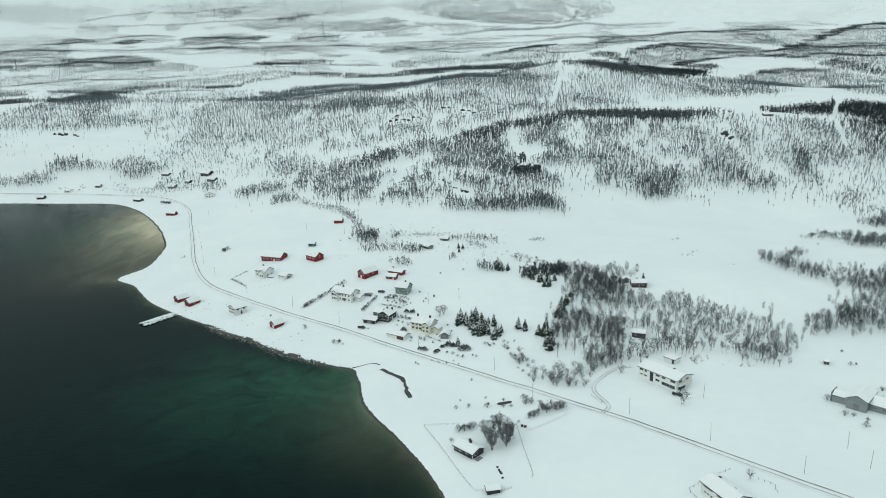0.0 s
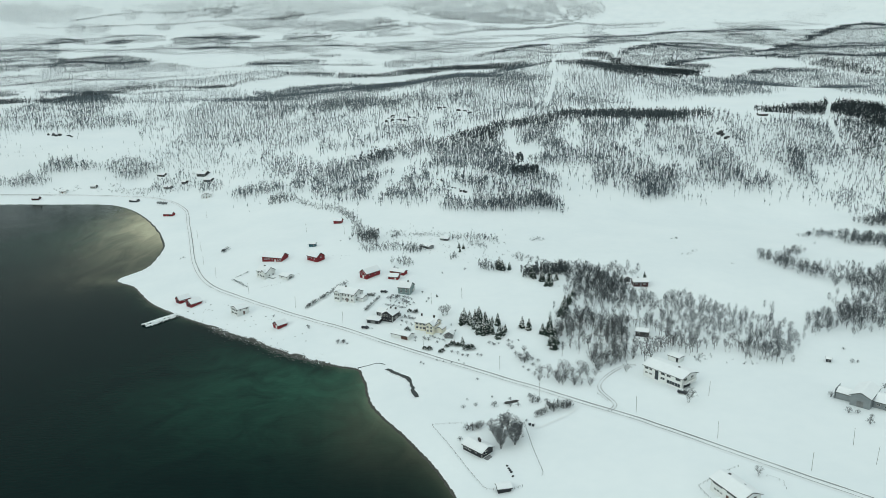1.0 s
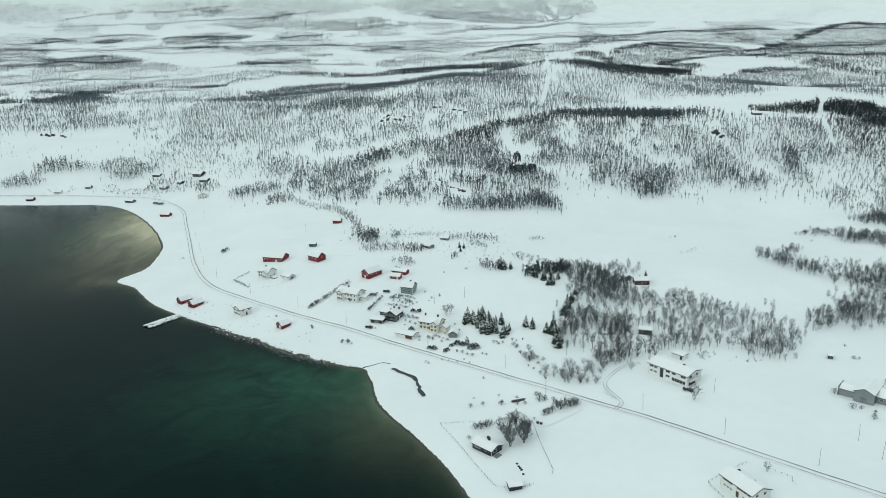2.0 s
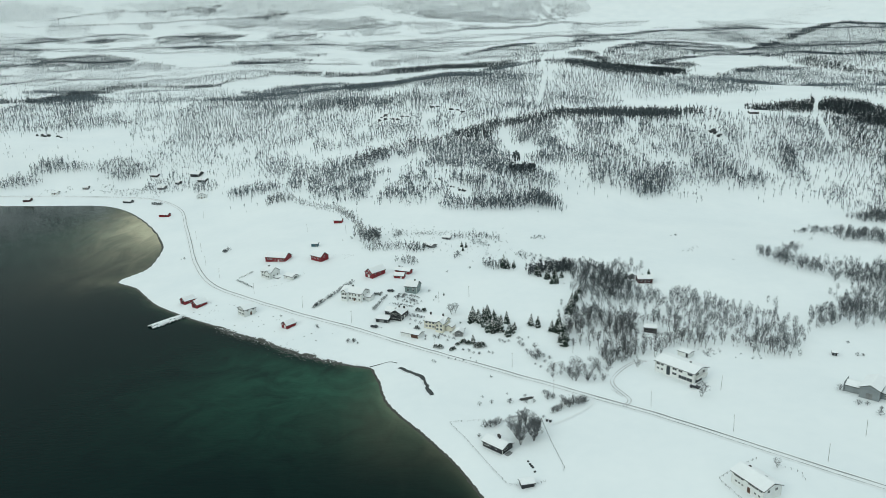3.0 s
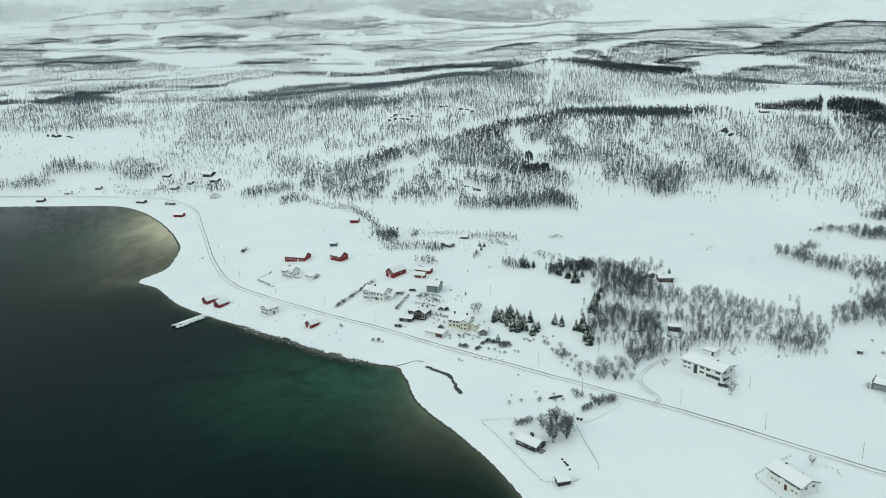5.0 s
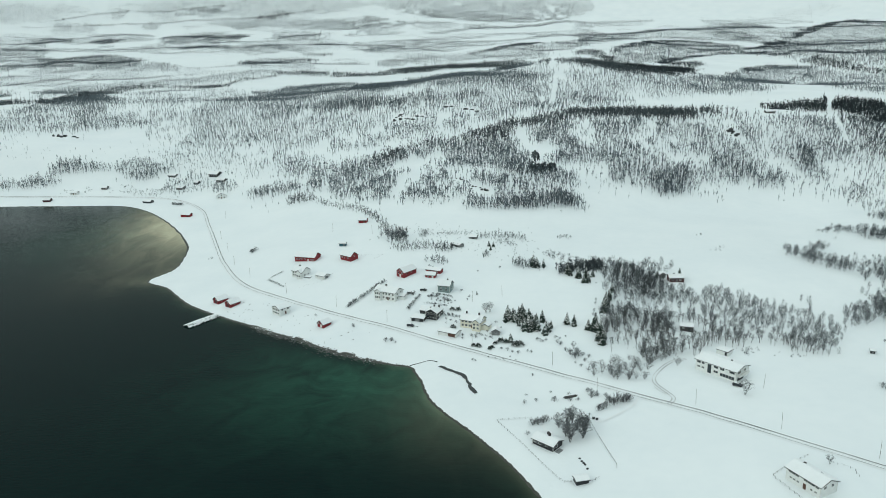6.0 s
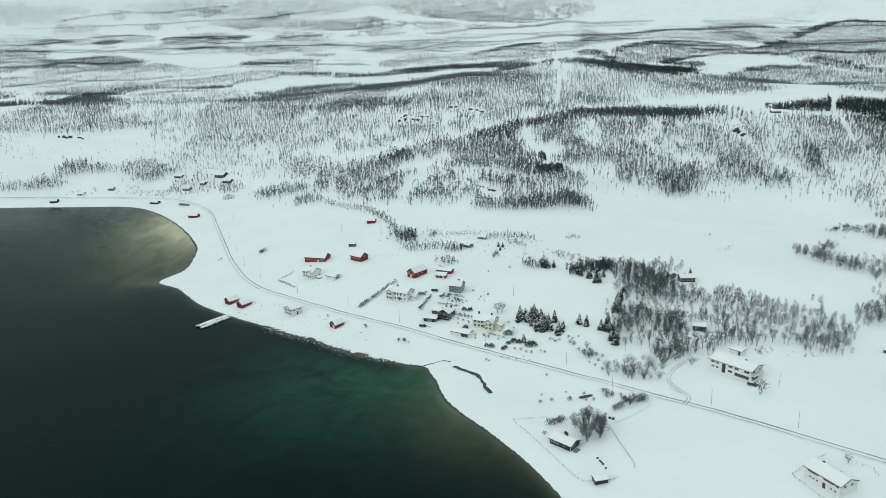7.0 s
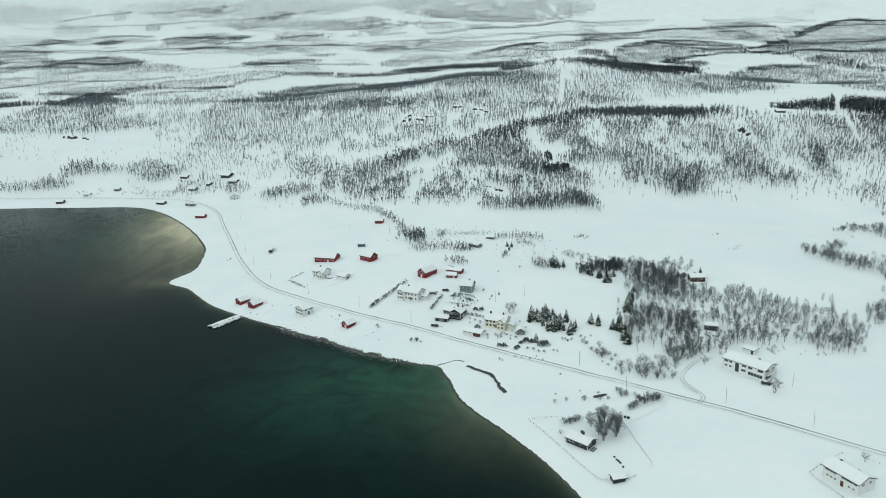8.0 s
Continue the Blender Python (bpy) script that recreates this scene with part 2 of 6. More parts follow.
# ---- the sheet of ground and the fjord ----
def mesh_object(name, verts, faces, mat, parent=None, smooth_shade=False):
    me = bpy.data.meshes.new(name)
    me.from_pydata([tuple(v) for v in verts], [], faces)
    me.materials.append(mat)
    if smooth_shade:
        me.shade_smooth()
    me.update()
    ob = new(name, me)
    ob.parent = parent
    return ob


def polar_sheet(angles, radii, centre):
    a, r = np.meshgrid(angles, radii)
    x, y = centre[0] + r * np.sin(a), centre[1] + r * np.cos(a)
    rows, cols = a.shape
    i = np.arange(rows * cols).reshape(rows, cols)
    quads = np.stack([i[:-1, :-1], i[:-1, 1:], i[1:, 1:], i[1:, :-1]], -1).reshape(-1, 4)[:, ::-1]
    return x.ravel(), y.ravel(), quads.tolist()


angles = np.radians(np.concatenate([np.arange(-180, -46, 4.0), np.arange(-46, 46, 0.33), np.arange(46, 180, 4.0), [180.0]]))
radii = np.concatenate([[0.01, 20, 60, 100], np.exp(np.arange(math.log(130), math.log(4960), 0.0078)), [4960]])
gx, gy, quads = polar_sheet(angles, radii, (-20, 0))
gz = height(gx, gy)
ground = mesh_object("ground", np.stack([gx, gy, gz], -1), quads, GROUND, smooth_shade=True)
tagged(ground, "white snow-covered ground rising from the shore to hills", "ground", kind="structure")


def water_material():
    m = bpy.data.materials.new("fjord_water")
    m.use_nodes = True
    n, l = m.node_tree.nodes, m.node_tree.links
    b = n["Principled BSDF"]
    b.inputs["Roughness"].default_value, b.inputs["IOR"].default_value = 0.10, 1.33
    b.inputs["Specular IOR Level"].default_value = 0.06
    co, depth = n.new("ShaderNodeTexCoord"), n.new("ShaderNodeAttribute")
    depth.attribute_name = "shallow_glare"
    # silt drifting in long swirls
    warp = n.new("ShaderNodeTexNoise")
    warp.inputs["Scale"].default_value, warp.inputs["Detail"].default_value = 0.012, 5
    l.new(co.outputs["Object"], warp.inputs["Vector"])
    mixv = n.new("ShaderNodeMix")
    mixv.data_type = "VECTOR"
    mixv.inputs[0].default_value = 0.96
    scaled = n.new("ShaderNodeVectorMath")
    scaled.operation = "MULTIPLY"
    scaled.inputs[1].default_value = (0.020, 0.020, 1)
    l.new(co.outputs["Object"], scaled.inputs[0])
    add = n.new("ShaderNodeVectorMath")
    add.operation = "ADD"
    l.new(scaled.outputs[0], add.inputs[0])
    l.new(warp.outputs["Color"], add.inputs[1])
    swirl = n.new("ShaderNodeTexNoise")
    swirl.inputs["Scale"].default_value, swirl.inputs["Detail"].default_value = 1.9, 9
    swirl.inputs["Roughness"].default_value, swirl.inputs["Distortion"].default_value = 0.6, 1.4
    l.new(add.outputs[0], swirl.inputs["Vector"])
    silt = n.new("ShaderNodeMapRange")
    silt.inputs["From Min"].default_value, silt.inputs["From Max"].default_value = 0.18, 0.78
    l.new(swirl.outputs["Fac"], silt.inputs["Value"])
    both = n.new("ShaderNodeMath")
    both.operation = "MULTIPLY"
    l.new(silt.outputs[0], both.inputs[0])
    silty = n.new("ShaderNodeAttribute")
    silty.attribute_name = "silt"
    l.new(silty.outputs["Fac"], both.inputs[1])
    deep = n.new("ShaderNodeMix")
    deep.data_type = "RGBA"
    deep.inputs[6].default_value, deep.inputs[7].default_value = (0.0004, 0.0085, 0.0086, 1), (0.026, 0.094, 0.062, 1)
    l.new(both.outputs[0], deep.inputs[0])
    sand_glare = n.new("ShaderNodeMix")
    sand_glare.data_type = "RGBA"
    sand_glare.inputs[7].default_value = (0.50, 0.465, 0.32, 1)
    # sand banks and warm sky glare, both put into the colour in streaks
    lanes = n.new("ShaderNodeMapping")
    lanes.inputs["Rotation"].default_value, lanes.inputs["Scale"].default_value = (0, 0, 0.5), (0.05, 0.016, 1)
    streak, lanes_amount, sand_glare_fac = n.new("ShaderNodeTexNoise"), n.new("ShaderNodeMapRange"), n.new("ShaderNodeMath")
    streak.inputs["Scale"].default_value, streak.inputs["Detail"].default_value, streak.inputs["Distortion"].default_value = 1.3, 7, 0.8
    lanes_amount.inputs["From Min"].default_value, lanes_amount.inputs["From Max"].default_value = 0.34, 0.66
    lanes_amount.inputs["To Min"].default_value, lanes_amount.inputs["To Max"].default_value = 0.7, 1.25
    sand_glare_fac.operation, sand_glare_fac.use_clamp = "MULTIPLY", True
    l.new(co.outputs["Object"], lanes.inputs["Vector"])
    l.new(lanes.outputs["Vector"], streak.inputs["Vector"])
    l.new(streak.outputs["Fac"], lanes_amount.inputs["Value"])
    l.new(lanes_amount.outputs["Result"], sand_glare_fac.inputs[0])
    l.new(depth.outputs["Fac"], sand_glare_fac.inputs[1])
    l.new(sand_glare_fac.outputs[0], sand_glare.inputs[0])
    l.new(deep.outputs[2], sand_glare.inputs[6])
    l.new(sand_glare.outputs[2], b.inputs["Base Color"])
    # ripples at two sizes
    tex, bn = n.new("ShaderNodeTexNoise"), n.new("ShaderNodeBump")
    tex.inputs["Scale"].default_value, tex.inputs["Detail"].default_value = 1.0, 6
    bn.inputs["Strength"].default_value, bn.inputs["Distance"].default_value = 0.5, 0.25
    waves = n.new("ShaderNodeVectorMath")
    waves.operation = "MULTIPLY"
    waves.inputs[1].default_value = (0.22, 0.6, 1)
    l.new(co.outputs["Object"], waves.inputs[0])
    l.new(waves.outputs[0], tex.inputs["Vector"])
    l.new(tex.outputs["Fac"], bn.inputs["Height"])
    l.new(bn.outputs["Normal"], b.inputs["Normal"])
    return m


WATER = water_material()
wang = np.radians(np.concatenate([np.arange(-180, -60, 6.0), np.arange(-60, 40, 0.7), np.linspace(40, 180, 24)]))
wrad = np.concatenate([[0.01, 30, 80], np.exp(np.arange(math.log(120), math.log(4900), 0.02)), [4900]])
wx, wy, wquads = polar_sheet(wang, wrad, (-20, 0))
water = mesh_object("water", np.stack([wx, wy, 0 * wx], -1), wquads, WATER, smooth_shade=True)
off_shore = -line_distance(wx, wy, COAST)
# the bay's sandy shallows, with sky glare painted into the same tint
bay = np.exp(-((wx + 268) ** 2 / 56**2 + (wy - 640) ** 2 / 110**2))
shallow_glare = np.exp(-np.maximum(off_shore, 0) / 2.2) * 0.09 + 0.15 * np.exp(-np.maximum(off_shore, 0) / 16.0) * np.exp(-((wx + 35) ** 2 / 40**2 + (wy - 262) ** 2 / 45**2)) + np.exp(-np.maximum(off_shore, 0) / 34.0) * bay * 1.25 + 0.14 * np.exp(-((wx + 229) ** 2 / 11**2 + (wy - 488) ** 2 / 8**2))
silt = 1.0 * np.exp(-((wx + 60) ** 2 / 62**2 + (wy - 310) ** 2 / 48**2)) + 0.05 + 0.5 * np.exp(-((wx + 315) ** 2 / 60**2 + (wy - 640) ** 2 / 95**2)) + 0.25 * np.exp(-np.maximum(off_shore, 0) / 7.0)
weedy = np.exp(-((off_shore - 3.0) / 5.0) ** 2) * smooth(-150, -125, wx) * (1 - smooth(-62, -40, wx)) * (wy < 420)
shallow_glare, silt = shallow_glare * (1 - 0.9 * weedy), silt * (1 - 0.75 * weedy)
for key, values in (("shallow_glare", shallow_glare), ("silt", silt)):
    a = water.data.attributes.new(key, "FLOAT", "POINT")
    a.data.foreach_set("value", values.astype(np.float32))
tagged(water, "dark green fjord water with silt and small ripples", "water", kind="structure")


# ---- roads, tracks and the brook ----
def ribbon(name, line, width, mat, lift=0.16, shift=0.0, ragged=0.0, rows=4, crown=0.0, cell=7):
    """A strip laid on the ground along a line."""
    p = spline(line, 5)
    step = np.concatenate([[0], np.cumsum(np.hypot(*np.diff(p, axis=0).T))])
    s = np.arange(0, step[-1], 1.6 if step[-1] > 100 else 0.7)
    x, y = np.interp(s, step, p[:, 0]), np.interp(s, step, p[:, 1])
    dx, dy = np.gradient(x), np.gradient(y)
    d = np.hypot(dx, dy)
    nx, ny = -dy / d, dx / d
    verts = []
    for k in range(rows + 1):
        v = k / rows - 0.5
        w = width * (1 + ragged * value_noise(s, s * 0 + k * 3 * cell / 7, cell, 9 + k // 3)) + 0 * s
        px, py = x + nx * (v * w + shift), y + ny * (v * w + shift)
        verts.append(np.stack([px, py, height(px, py) + lift + crown * (1 - 4 * v * v)], -1))
    v = np.stack(verts, 1).reshape(-1, 3)
    i = np.arange(len(v)).reshape(len(s), rows + 1)
    quads = np.stack([i[:-1, :-1], i[1:, :-1], i[1:, 1:], i[:-1, 1:]], -1).reshape(-1, 4)[:, ::-1]
    return mesh_object(name, v, quads.tolist(), mat, smooth_shade=True)


ROAD = [(-1500, 985), (-900, 890), (-700, 855), (-516, 826), (-428, 813), (-340, 797), (-288, 769), (-248, 715), (-223, 647), (-203, 590),
        (-178, 517), (-161, 476), (-144, 448), (-116, 421), (-78, 389), (-37, 358), (0, 327), (26, 305), (44, 290),
        (59, 276), (75, 261), (88, 246), (106, 225), (122, 207), (139, 190), (180, 148), (240, 90), (400, -60)]
road = tagged(ribbon("road", ROAD, 4.4, PACKED, 0.1), "ploughed coast road of packed grey snow", "road", kind="structure")
for side in (-1, 1):
    rut = ribbon("wheel_track", ROAD, 0.36 + 0.14 * side, RUT, 0.19, 1.15 * side, 0.5, 2)
    tagged(rut, "dark wet wheel track along the snowy road", "road", kind="structure")
YARD = material("patchy_track", (0.84, 0.86, 0.87), 0.6, scale=0.3, second=(0.30, 0.30, 0.30), bump=0.3, bump_scale=3)
YARD_TRACK = [(72, 263), (76, 269), (73, 283), (77, 293), (88, 303), (96, 304)]
FIELD_TRACK = [(62, 272), (55, 263), (43, 255), (38, 254)]
CABIN_TRACK = [(36, 262), (24, 262), (17, 257), (18, 247), (23, 242)]
for line, wide in ((YARD_TRACK, 2.1), (FIELD_TRACK, 0.9), (CABIN_TRACK, 1.1)):
    for side in ((-0.7, 0.7) if wide > 2 else (0.0,)):
        drive = ribbon("farm_track", line, 0.4 if wide > 2 else wide, YARD if wide > 2 else PACKED, 0.17, side, 0.9, 3)
        tagged(drive, "narrow farm track half covered by snow", "track", kind="structure")

WET = material("brook_water", (0.012, 0.02, 0.02), 0.1, vary=0.2, scale=0.3, bump=0.2, bump_scale=4)
brook = ribbon("water", BROOK, 1.5, WET, 0.26, 0, 1.0, 6, 0.0, 2.6)
tagged(brook, "narrow dark brook winding through the snow", "brook", kind="structure")
brook_mouth = ribbon("water", BROOK_MOUTH, 0.45, WET, 0.12, 0, 0.6, 2)
tagged(brook_mouth, "thin dark brook mouth at the beach", "brook", kind="structure")


# ---- building kit ----
def part(name, bm, mat, parent=None, label=""):
    """Links a bmesh as one mesh object under a thing or a part."""
    me = bpy.data.meshes.new(name)
    bmesh.ops.recalc_face_normals(bm, faces=bm.faces)
    bm.to_mesh(me)
    bm.free()
    me.materials.append(mat)
    ob = new(name, me)
    ob.parent = parent
    if label:
        ob["label"] = label
    return ob


def box(bm, x0, x1, y0, y1, z0, z1):
    m = Matrix.Translation(((x0 + x1) / 2, (y0 + y1) / 2, (z0 + z1) / 2)) @ Matrix.Diagonal((x1 - x0, y1 - y0, z1 - z0, 1))
    bmesh.ops.create_cube(bm, size=1, matrix=m)


def box_mesh(*sizes):
    bm = bmesh.new()
    box(bm, *sizes)
    return bm


def prism(bm, profile, y0, y1, swap=False):
    """A profile in x and z drawn out from y0 to y1 (swap: x and y change places)."""
    def at(x, y, z):
        return (y, x, z) if swap else (x, y, z)
    a = [bm.verts.new(at(x, y0, z)) for x, z in profile]
    b = [bm.verts.new(at(x, y1, z)) for x, z in profile]
    bm.faces.new(a)
    bm.faces.new(b[::-1])
    for i in range(len(a)):
        j = (i + 1) % len(a)
        bm.faces.new((a[j], a[i], b[i], b[j]))


def ground_z(x, y):
    return float(height(np.array([x]), np.array([y]))[0])


def settle(corners):
    return min(ground_z(x, y) for x, y in corners)


def window(parent, x, z, w, h, face, sill=True, frame_mat=None):
    """A framed window set on the face y (front, -1), back, or x side of a wall. face: (axis, place, outward sign)."""
    axis, at, out = face
    bm = bmesh.new()
    t = 0.09
    for a, b, c, d in ((-w / 2 - t, w / 2 + t, h / 2, h / 2 + t), (-w / 2 - t, w / 2 + t, -h / 2 - t, -h / 2),
                       (-w / 2 - t, -w / 2, -h / 2, h / 2), (w / 2, w / 2 + t, -h / 2, h / 2), (-0.03, 0.03, -h / 2, h / 2)):
        if axis == "y":
            box(bm, x + a, x + b, at - 0.05, at + 0.05, z + c, z + d)
        else:
            box(bm, at - 0.05, at + 0.05, x + a, x + b, z + c, z + d)
    frame_ob = part("window", bm, frame_mat or TRIM, parent)
    bm = bmesh.new()
    if axis == "y":
        box(bm, x - w / 2, x + w / 2, at - 0.02, at + 0.025, z - h / 2, z + h / 2)
    else:
        box(bm, at - 0.02, at + 0.025, x - w / 2, x + w / 2, z - h / 2, z + h / 2)
    part("pane", bm, GLASS, frame_ob, "dark window glass")
    return frame_ob


def chimney(parent, x, y, z0, z1, w=0.75):
    stack = part("chimney", box_mesh(x - w / 2, x + w / 2, y - w / 2, y + w / 2, z0, z1), BRICK, parent, "dark masonry chimney")
    part("cap", box_mesh(x - w / 2 - 0.06, x + w / 2 + 0.06, y - w / 2 - 0.06, y + w / 2 + 0.06, z1, z1 + 0.07), BRICK, stack, "flat dark cap")


def roof(parent, x0, x1, y0, y1, zw, rise_, along, over=0.45, snow=0.32, ridge=None):
    """A saddle roof: boarding with a bank of snow on it. along: the ridge runs along x or y."""
    lo, hi, e0, e1 = (y0, y1, x0, x1) if along == "x" else (x0, x1, y0, y1)
    mid = (lo + hi) / 2 if ridge is None else ridge
    sag = rise_ * over / (mid - lo)
    for name, mat, base, thick, grow in (("roof", ROOFING, 0.0, 0.16, 0.0), ("roof_snow", ROOF_SNOW, 0.163, snow, -0.05)):
        bm = bmesh.new()
        o = over + grow
        prof = [(lo - o, zw - sag + base), (mid, zw + rise_ + base), (hi + o, zw - sag + base),
                (hi + o * 0.97, zw - sag + base + thick), (mid + 0.35, zw + rise_ + base + thick), (mid - 0.35, zw + rise_ + base + thick),
                (lo - o * 0.97, zw - sag + base + thick)]
        prism(bm, prof, e0 - o, e1 + o, swap=along == "x")
        ob = part(name, bm, mat, parent, "thick white snow on the roof" if name == "roof_snow" else "")
        if name == "roof_snow":
            bev = ob.modifiers.new("soft", "BEVEL")
            bev.width, bev.segments = 0.12, 2


def walls(parent, x0, x1, y0, y1, zw, rise_, along, mat, name="wall"):
    bm = bmesh.new()
    if along == "x":
        prism(bm, [(y0, -1.2), (y1, -1.2), (y1, zw), ((y0 + y1) / 2, zw + rise_), (y0, zw)], x0, x1, swap=True)
    else:
        prism(bm, [(x0, -1.2), (x1, -1.2), (x1, zw), ((x0 + x1) / 2, zw + rise_), (x0, zw)], y0, y1)
    return part(name, bm, mat, parent)


def corner_boards(parent, x0, x1, y0, y1, zw, mat=None):
    for x, y in ((x0, y0), (x1, y0), (x1, y1), (x0, y1)):
        part("corner_board", box_mesh(x - 0.09, x + 0.09, y - 0.09, y + 0.09, -0.2, zw), mat or TRIM, parent)


def building(name, label, category, a, yaw, length, depth, zw, rise_, along, mat, wins=(), doors=(), chimneys=(), trim=True,
             base=True, plinth=0.3, over=0.45, group="", frame_mat=None):
    """A house, barn or shed. a: its front left corner; yaw: the run of its front; wins: (wall, along the wall, height of the middle, width, height)
    with walls f(ront), b(ack), l(eft), r(ight); doors: (wall, along, width, height, material)."""
    c, s = math.cos(radians(yaw)), math.sin(radians(yaw))
    corners = [(a[0] + c * u - s * v, a[1] + s * u + c * v) for u, v in ((0, 0), (length, 0), (length, depth), (0, depth))]
    top = new(name)
    z = settle(corners) + plinth
    top.matrix_basis = pose(a[0], a[1], z, 0, 0, yaw)
    tagged(top, label, category, group)
    if base:
        part("foundation", box_mesh(0.06, length - 0.06, 0.06, depth - 0.06, -1.6, 0.05), CONCRETE, top)
    walls(top, 0, length, 0, depth, zw, rise_, along, mat)
    roof(top, 0, length, 0, depth, zw, rise_, along, over)
    if trim:
        corner_boards(top, 0, length, 0, depth, zw)
    faces = {"f": ("y", 0.0, -1), "b": ("y", depth, 1), "l": ("x", 0.0, -1), "r": ("x", length, 1)}
    for wall, u, v, w, h in wins:
        window(top, u, v, w, h, faces[wall], frame_mat=frame_mat)
    for wall, u, w, h, dm in doors:
        axis, at, out = faces[wall]
        lo, hi = (at - 0.06, at + 0.06)
        sizes = (u - w / 2, u + w / 2, lo, hi, 0.05, h) if axis == "y" else (lo, hi, u - w / 2, u + w / 2, 0.05, h)
        door = part("door", box_mesh(*sizes), dm, top, "")
    for x, y, z0, z1 in chimneys:
        chimney(top, x, y, z0, z1)
    return top


# ---- the farms and cabins ----
building("barn", "long red wooden barn with small white windows and snowy roof", "barn", (-117, 478.4), -21, 15.6, 9, 3.4, 2.4, "x", RED,
         [("f", u, 1.9, 0.9, 0.8) for u in (1.9, 3.6, 5.4, 8.0, 12.6, 14.2)], [("f", 10.4, 1.3, 2.1, TRIM)], trim=False, group="red farm buildings")
building("barn", "red wooden barn with a white-framed gable and snowy roof", "barn", (-84.3, 471.4), -42, 10.2, 7, 3.2, 2.4, "x", RED,
         [("f", 1.6, 1.8, 0.9, 0.9), ("f", 4.2, 1.8, 0.9, 0.9), ("f", 7.4, 1.8, 0.9, 0.9), ("r", 3.5, 2.9, 0.9, 1.0)], trim=False, group="red farm buildings")
building("barn", "tall red barn with large white windows in its gable", "barn", (-44.9, 432.4), -44, 6.6, 11.5, 3.4, 2.4, "y", RED,
         [("f", 1.7, 2.7, 1.1, 1.1), ("f", 4.9, 2.7, 1.1, 1.1), ("f", 3.3, 4.4, 0.8, 0.9), ("r", 3, 2.4, 0.9, 0.9), ("r", 7, 2.4, 0.9, 0.9)],
         [("f", 3.3, 1.4, 2.0, TRIM)], trim=False, group="red farm buildings")
building("shed", "low red shed with a sagging snowy roof", "shed", (-25.9, 437.4), -30, 10.5, 4.5, 2.0, 1.0, "x", RED,
         [("f", 8.2, 1.2, 0.7, 0.6)], [("f", 3, 1.4, 1.8, BROWN)], trim=False, plinth=0.1, group="red farm buildings")
building("shed", "small red shed half sunk in snow", "shed", (-26.5, 427.2), -20, 6.4, 4, 1.9, 1.3, "x", RED, [("f", 2, 1.2, 0.7, 0.7)],
         [("f", 4.8, 1.1, 1.8, TRIM)], trim=False, plinth=0.0, group="red farm buildings")
building("shed", "small teal-painted shed with a flat snowy roof", "shed", (-87.7, 501.5), -10, 4.8, 3.2, 2.1, 0.6, "x", TEAL, [], [("f", 3.6, 0.9, 1.9, GREY)], trim=False, plinth=0.05)
for a, yaw, w, d in (((-162.4, 429.2), -44, 5.4, 7.4), ((-152.9, 420.8), -40, 5.4, 7.6)):
    building("boathouse", "red wooden boathouse with a gable to the fjord", "boathouse", a, yaw, w, d, 2.2, 1.9, "y", RED,
             [("f", w / 2, 2.7, 0.7, 0.6), ("r", 3, 1.6, 0.7, 0.7)], [("f", w / 2, 2.2, 2.0, MAROON)], trim=False, plinth=0.25, group="boathouses")
building("boathouse", "small red boathouse with a snow-laden roof by the road", "boathouse", (-90.2, 377.7), -44, 4.9, 6.2, 2.1, 1.8, "y", RED,
         [("f", 1.4, 2.3, 0.7, 0.8)], [("f", 3.2, 1.5, 1.9, TRIM)], trim=False, plinth=0.2, group="boathouses")
building("house", "white two-storey wooden house above the shore", "house", (-120.0, 402.0), -47, 7.6, 7.4, 4.0, 1.5, "y", WHITE,
         [("f", u, v, 1.2, 1.0) for u in (1.3, 3.0, 4.7, 6.4) for v in (1.3, 3.3)] + [("r", u, 3.4, 1.0, 1.0) for u in (2, 6)], [("r", 4.2, 1.0, 2.1, BROWN)], plinth=0.4)

white_farm = building("house", "white wooden farmhouse with a front gable and terrace", "house", (-115.2, 452.4), -34, 9.4, 7.4, 4.3, 2.2, "x", WHITE,
                      [("f", u, v, 1.0, 1.1) for u in (1.4, 3.4) for v in (1.5, 3.4)] + [("r", 2, 1.6, 1, 1.1), ("r", 5.4, 1.6, 1, 1.1)], [],
                      [(4.2, 3.7, 6.0, 7.6)])
walls(white_farm, 5.2, 9.0, -1.6, 3.6, 3.9, 1.7, "y", WHITE)
roof(white_farm, 5.2, 9.0, -1.6, 3.6, 3.9, 1.7, "y", 0.35)
for u in (6.2, 8.0):
    window(white_farm, u, 1.6, 1.0, 1.2, ("y", -1.6, -1))
part("terrace", box_mesh(9.5, 14.2, 1.0, 5.6, -1.0, 0.9), GREY, white_farm, "raised grey timber terrace")
part("terrace_snow", box_mesh(9.5, 14.2, 1.0, 5.6, 0.903, 1.2), ROOF_SNOW, white_farm, "snow on the terrace")
building("garage", "white wooden garage with a snowy roof", "garage", (-98.6, 444.4), -40, 7.6, 5.4, 2.2, 1.1, "x", WHITE, [("f", 2, 1.4, 0.8, 0.7)], [("r", 2.7, 2.4, 2.0, GREY)], plinth=0.1)

big_white = building("house", "large white two-storey house with rows of windows", "house", (-58.2, 404.6), -33, 15.0, 8.6, 5.0, 2.0, "x", WHITE,
                     [("f", u, v, 0.95, 1.15) for u in (6.6, 8.6, 10.8, 13.4) for v in (1.4, 3.9)] + [("r", u, v, 1, 1.1) for u in (2.2, 6.2) for v in (1.5, 4.0)],
                     [("f", 9.7, 1.0, 2.1, BROWN)], [(6, 4.3, 6.2, 8.2)], plinth=0.5)
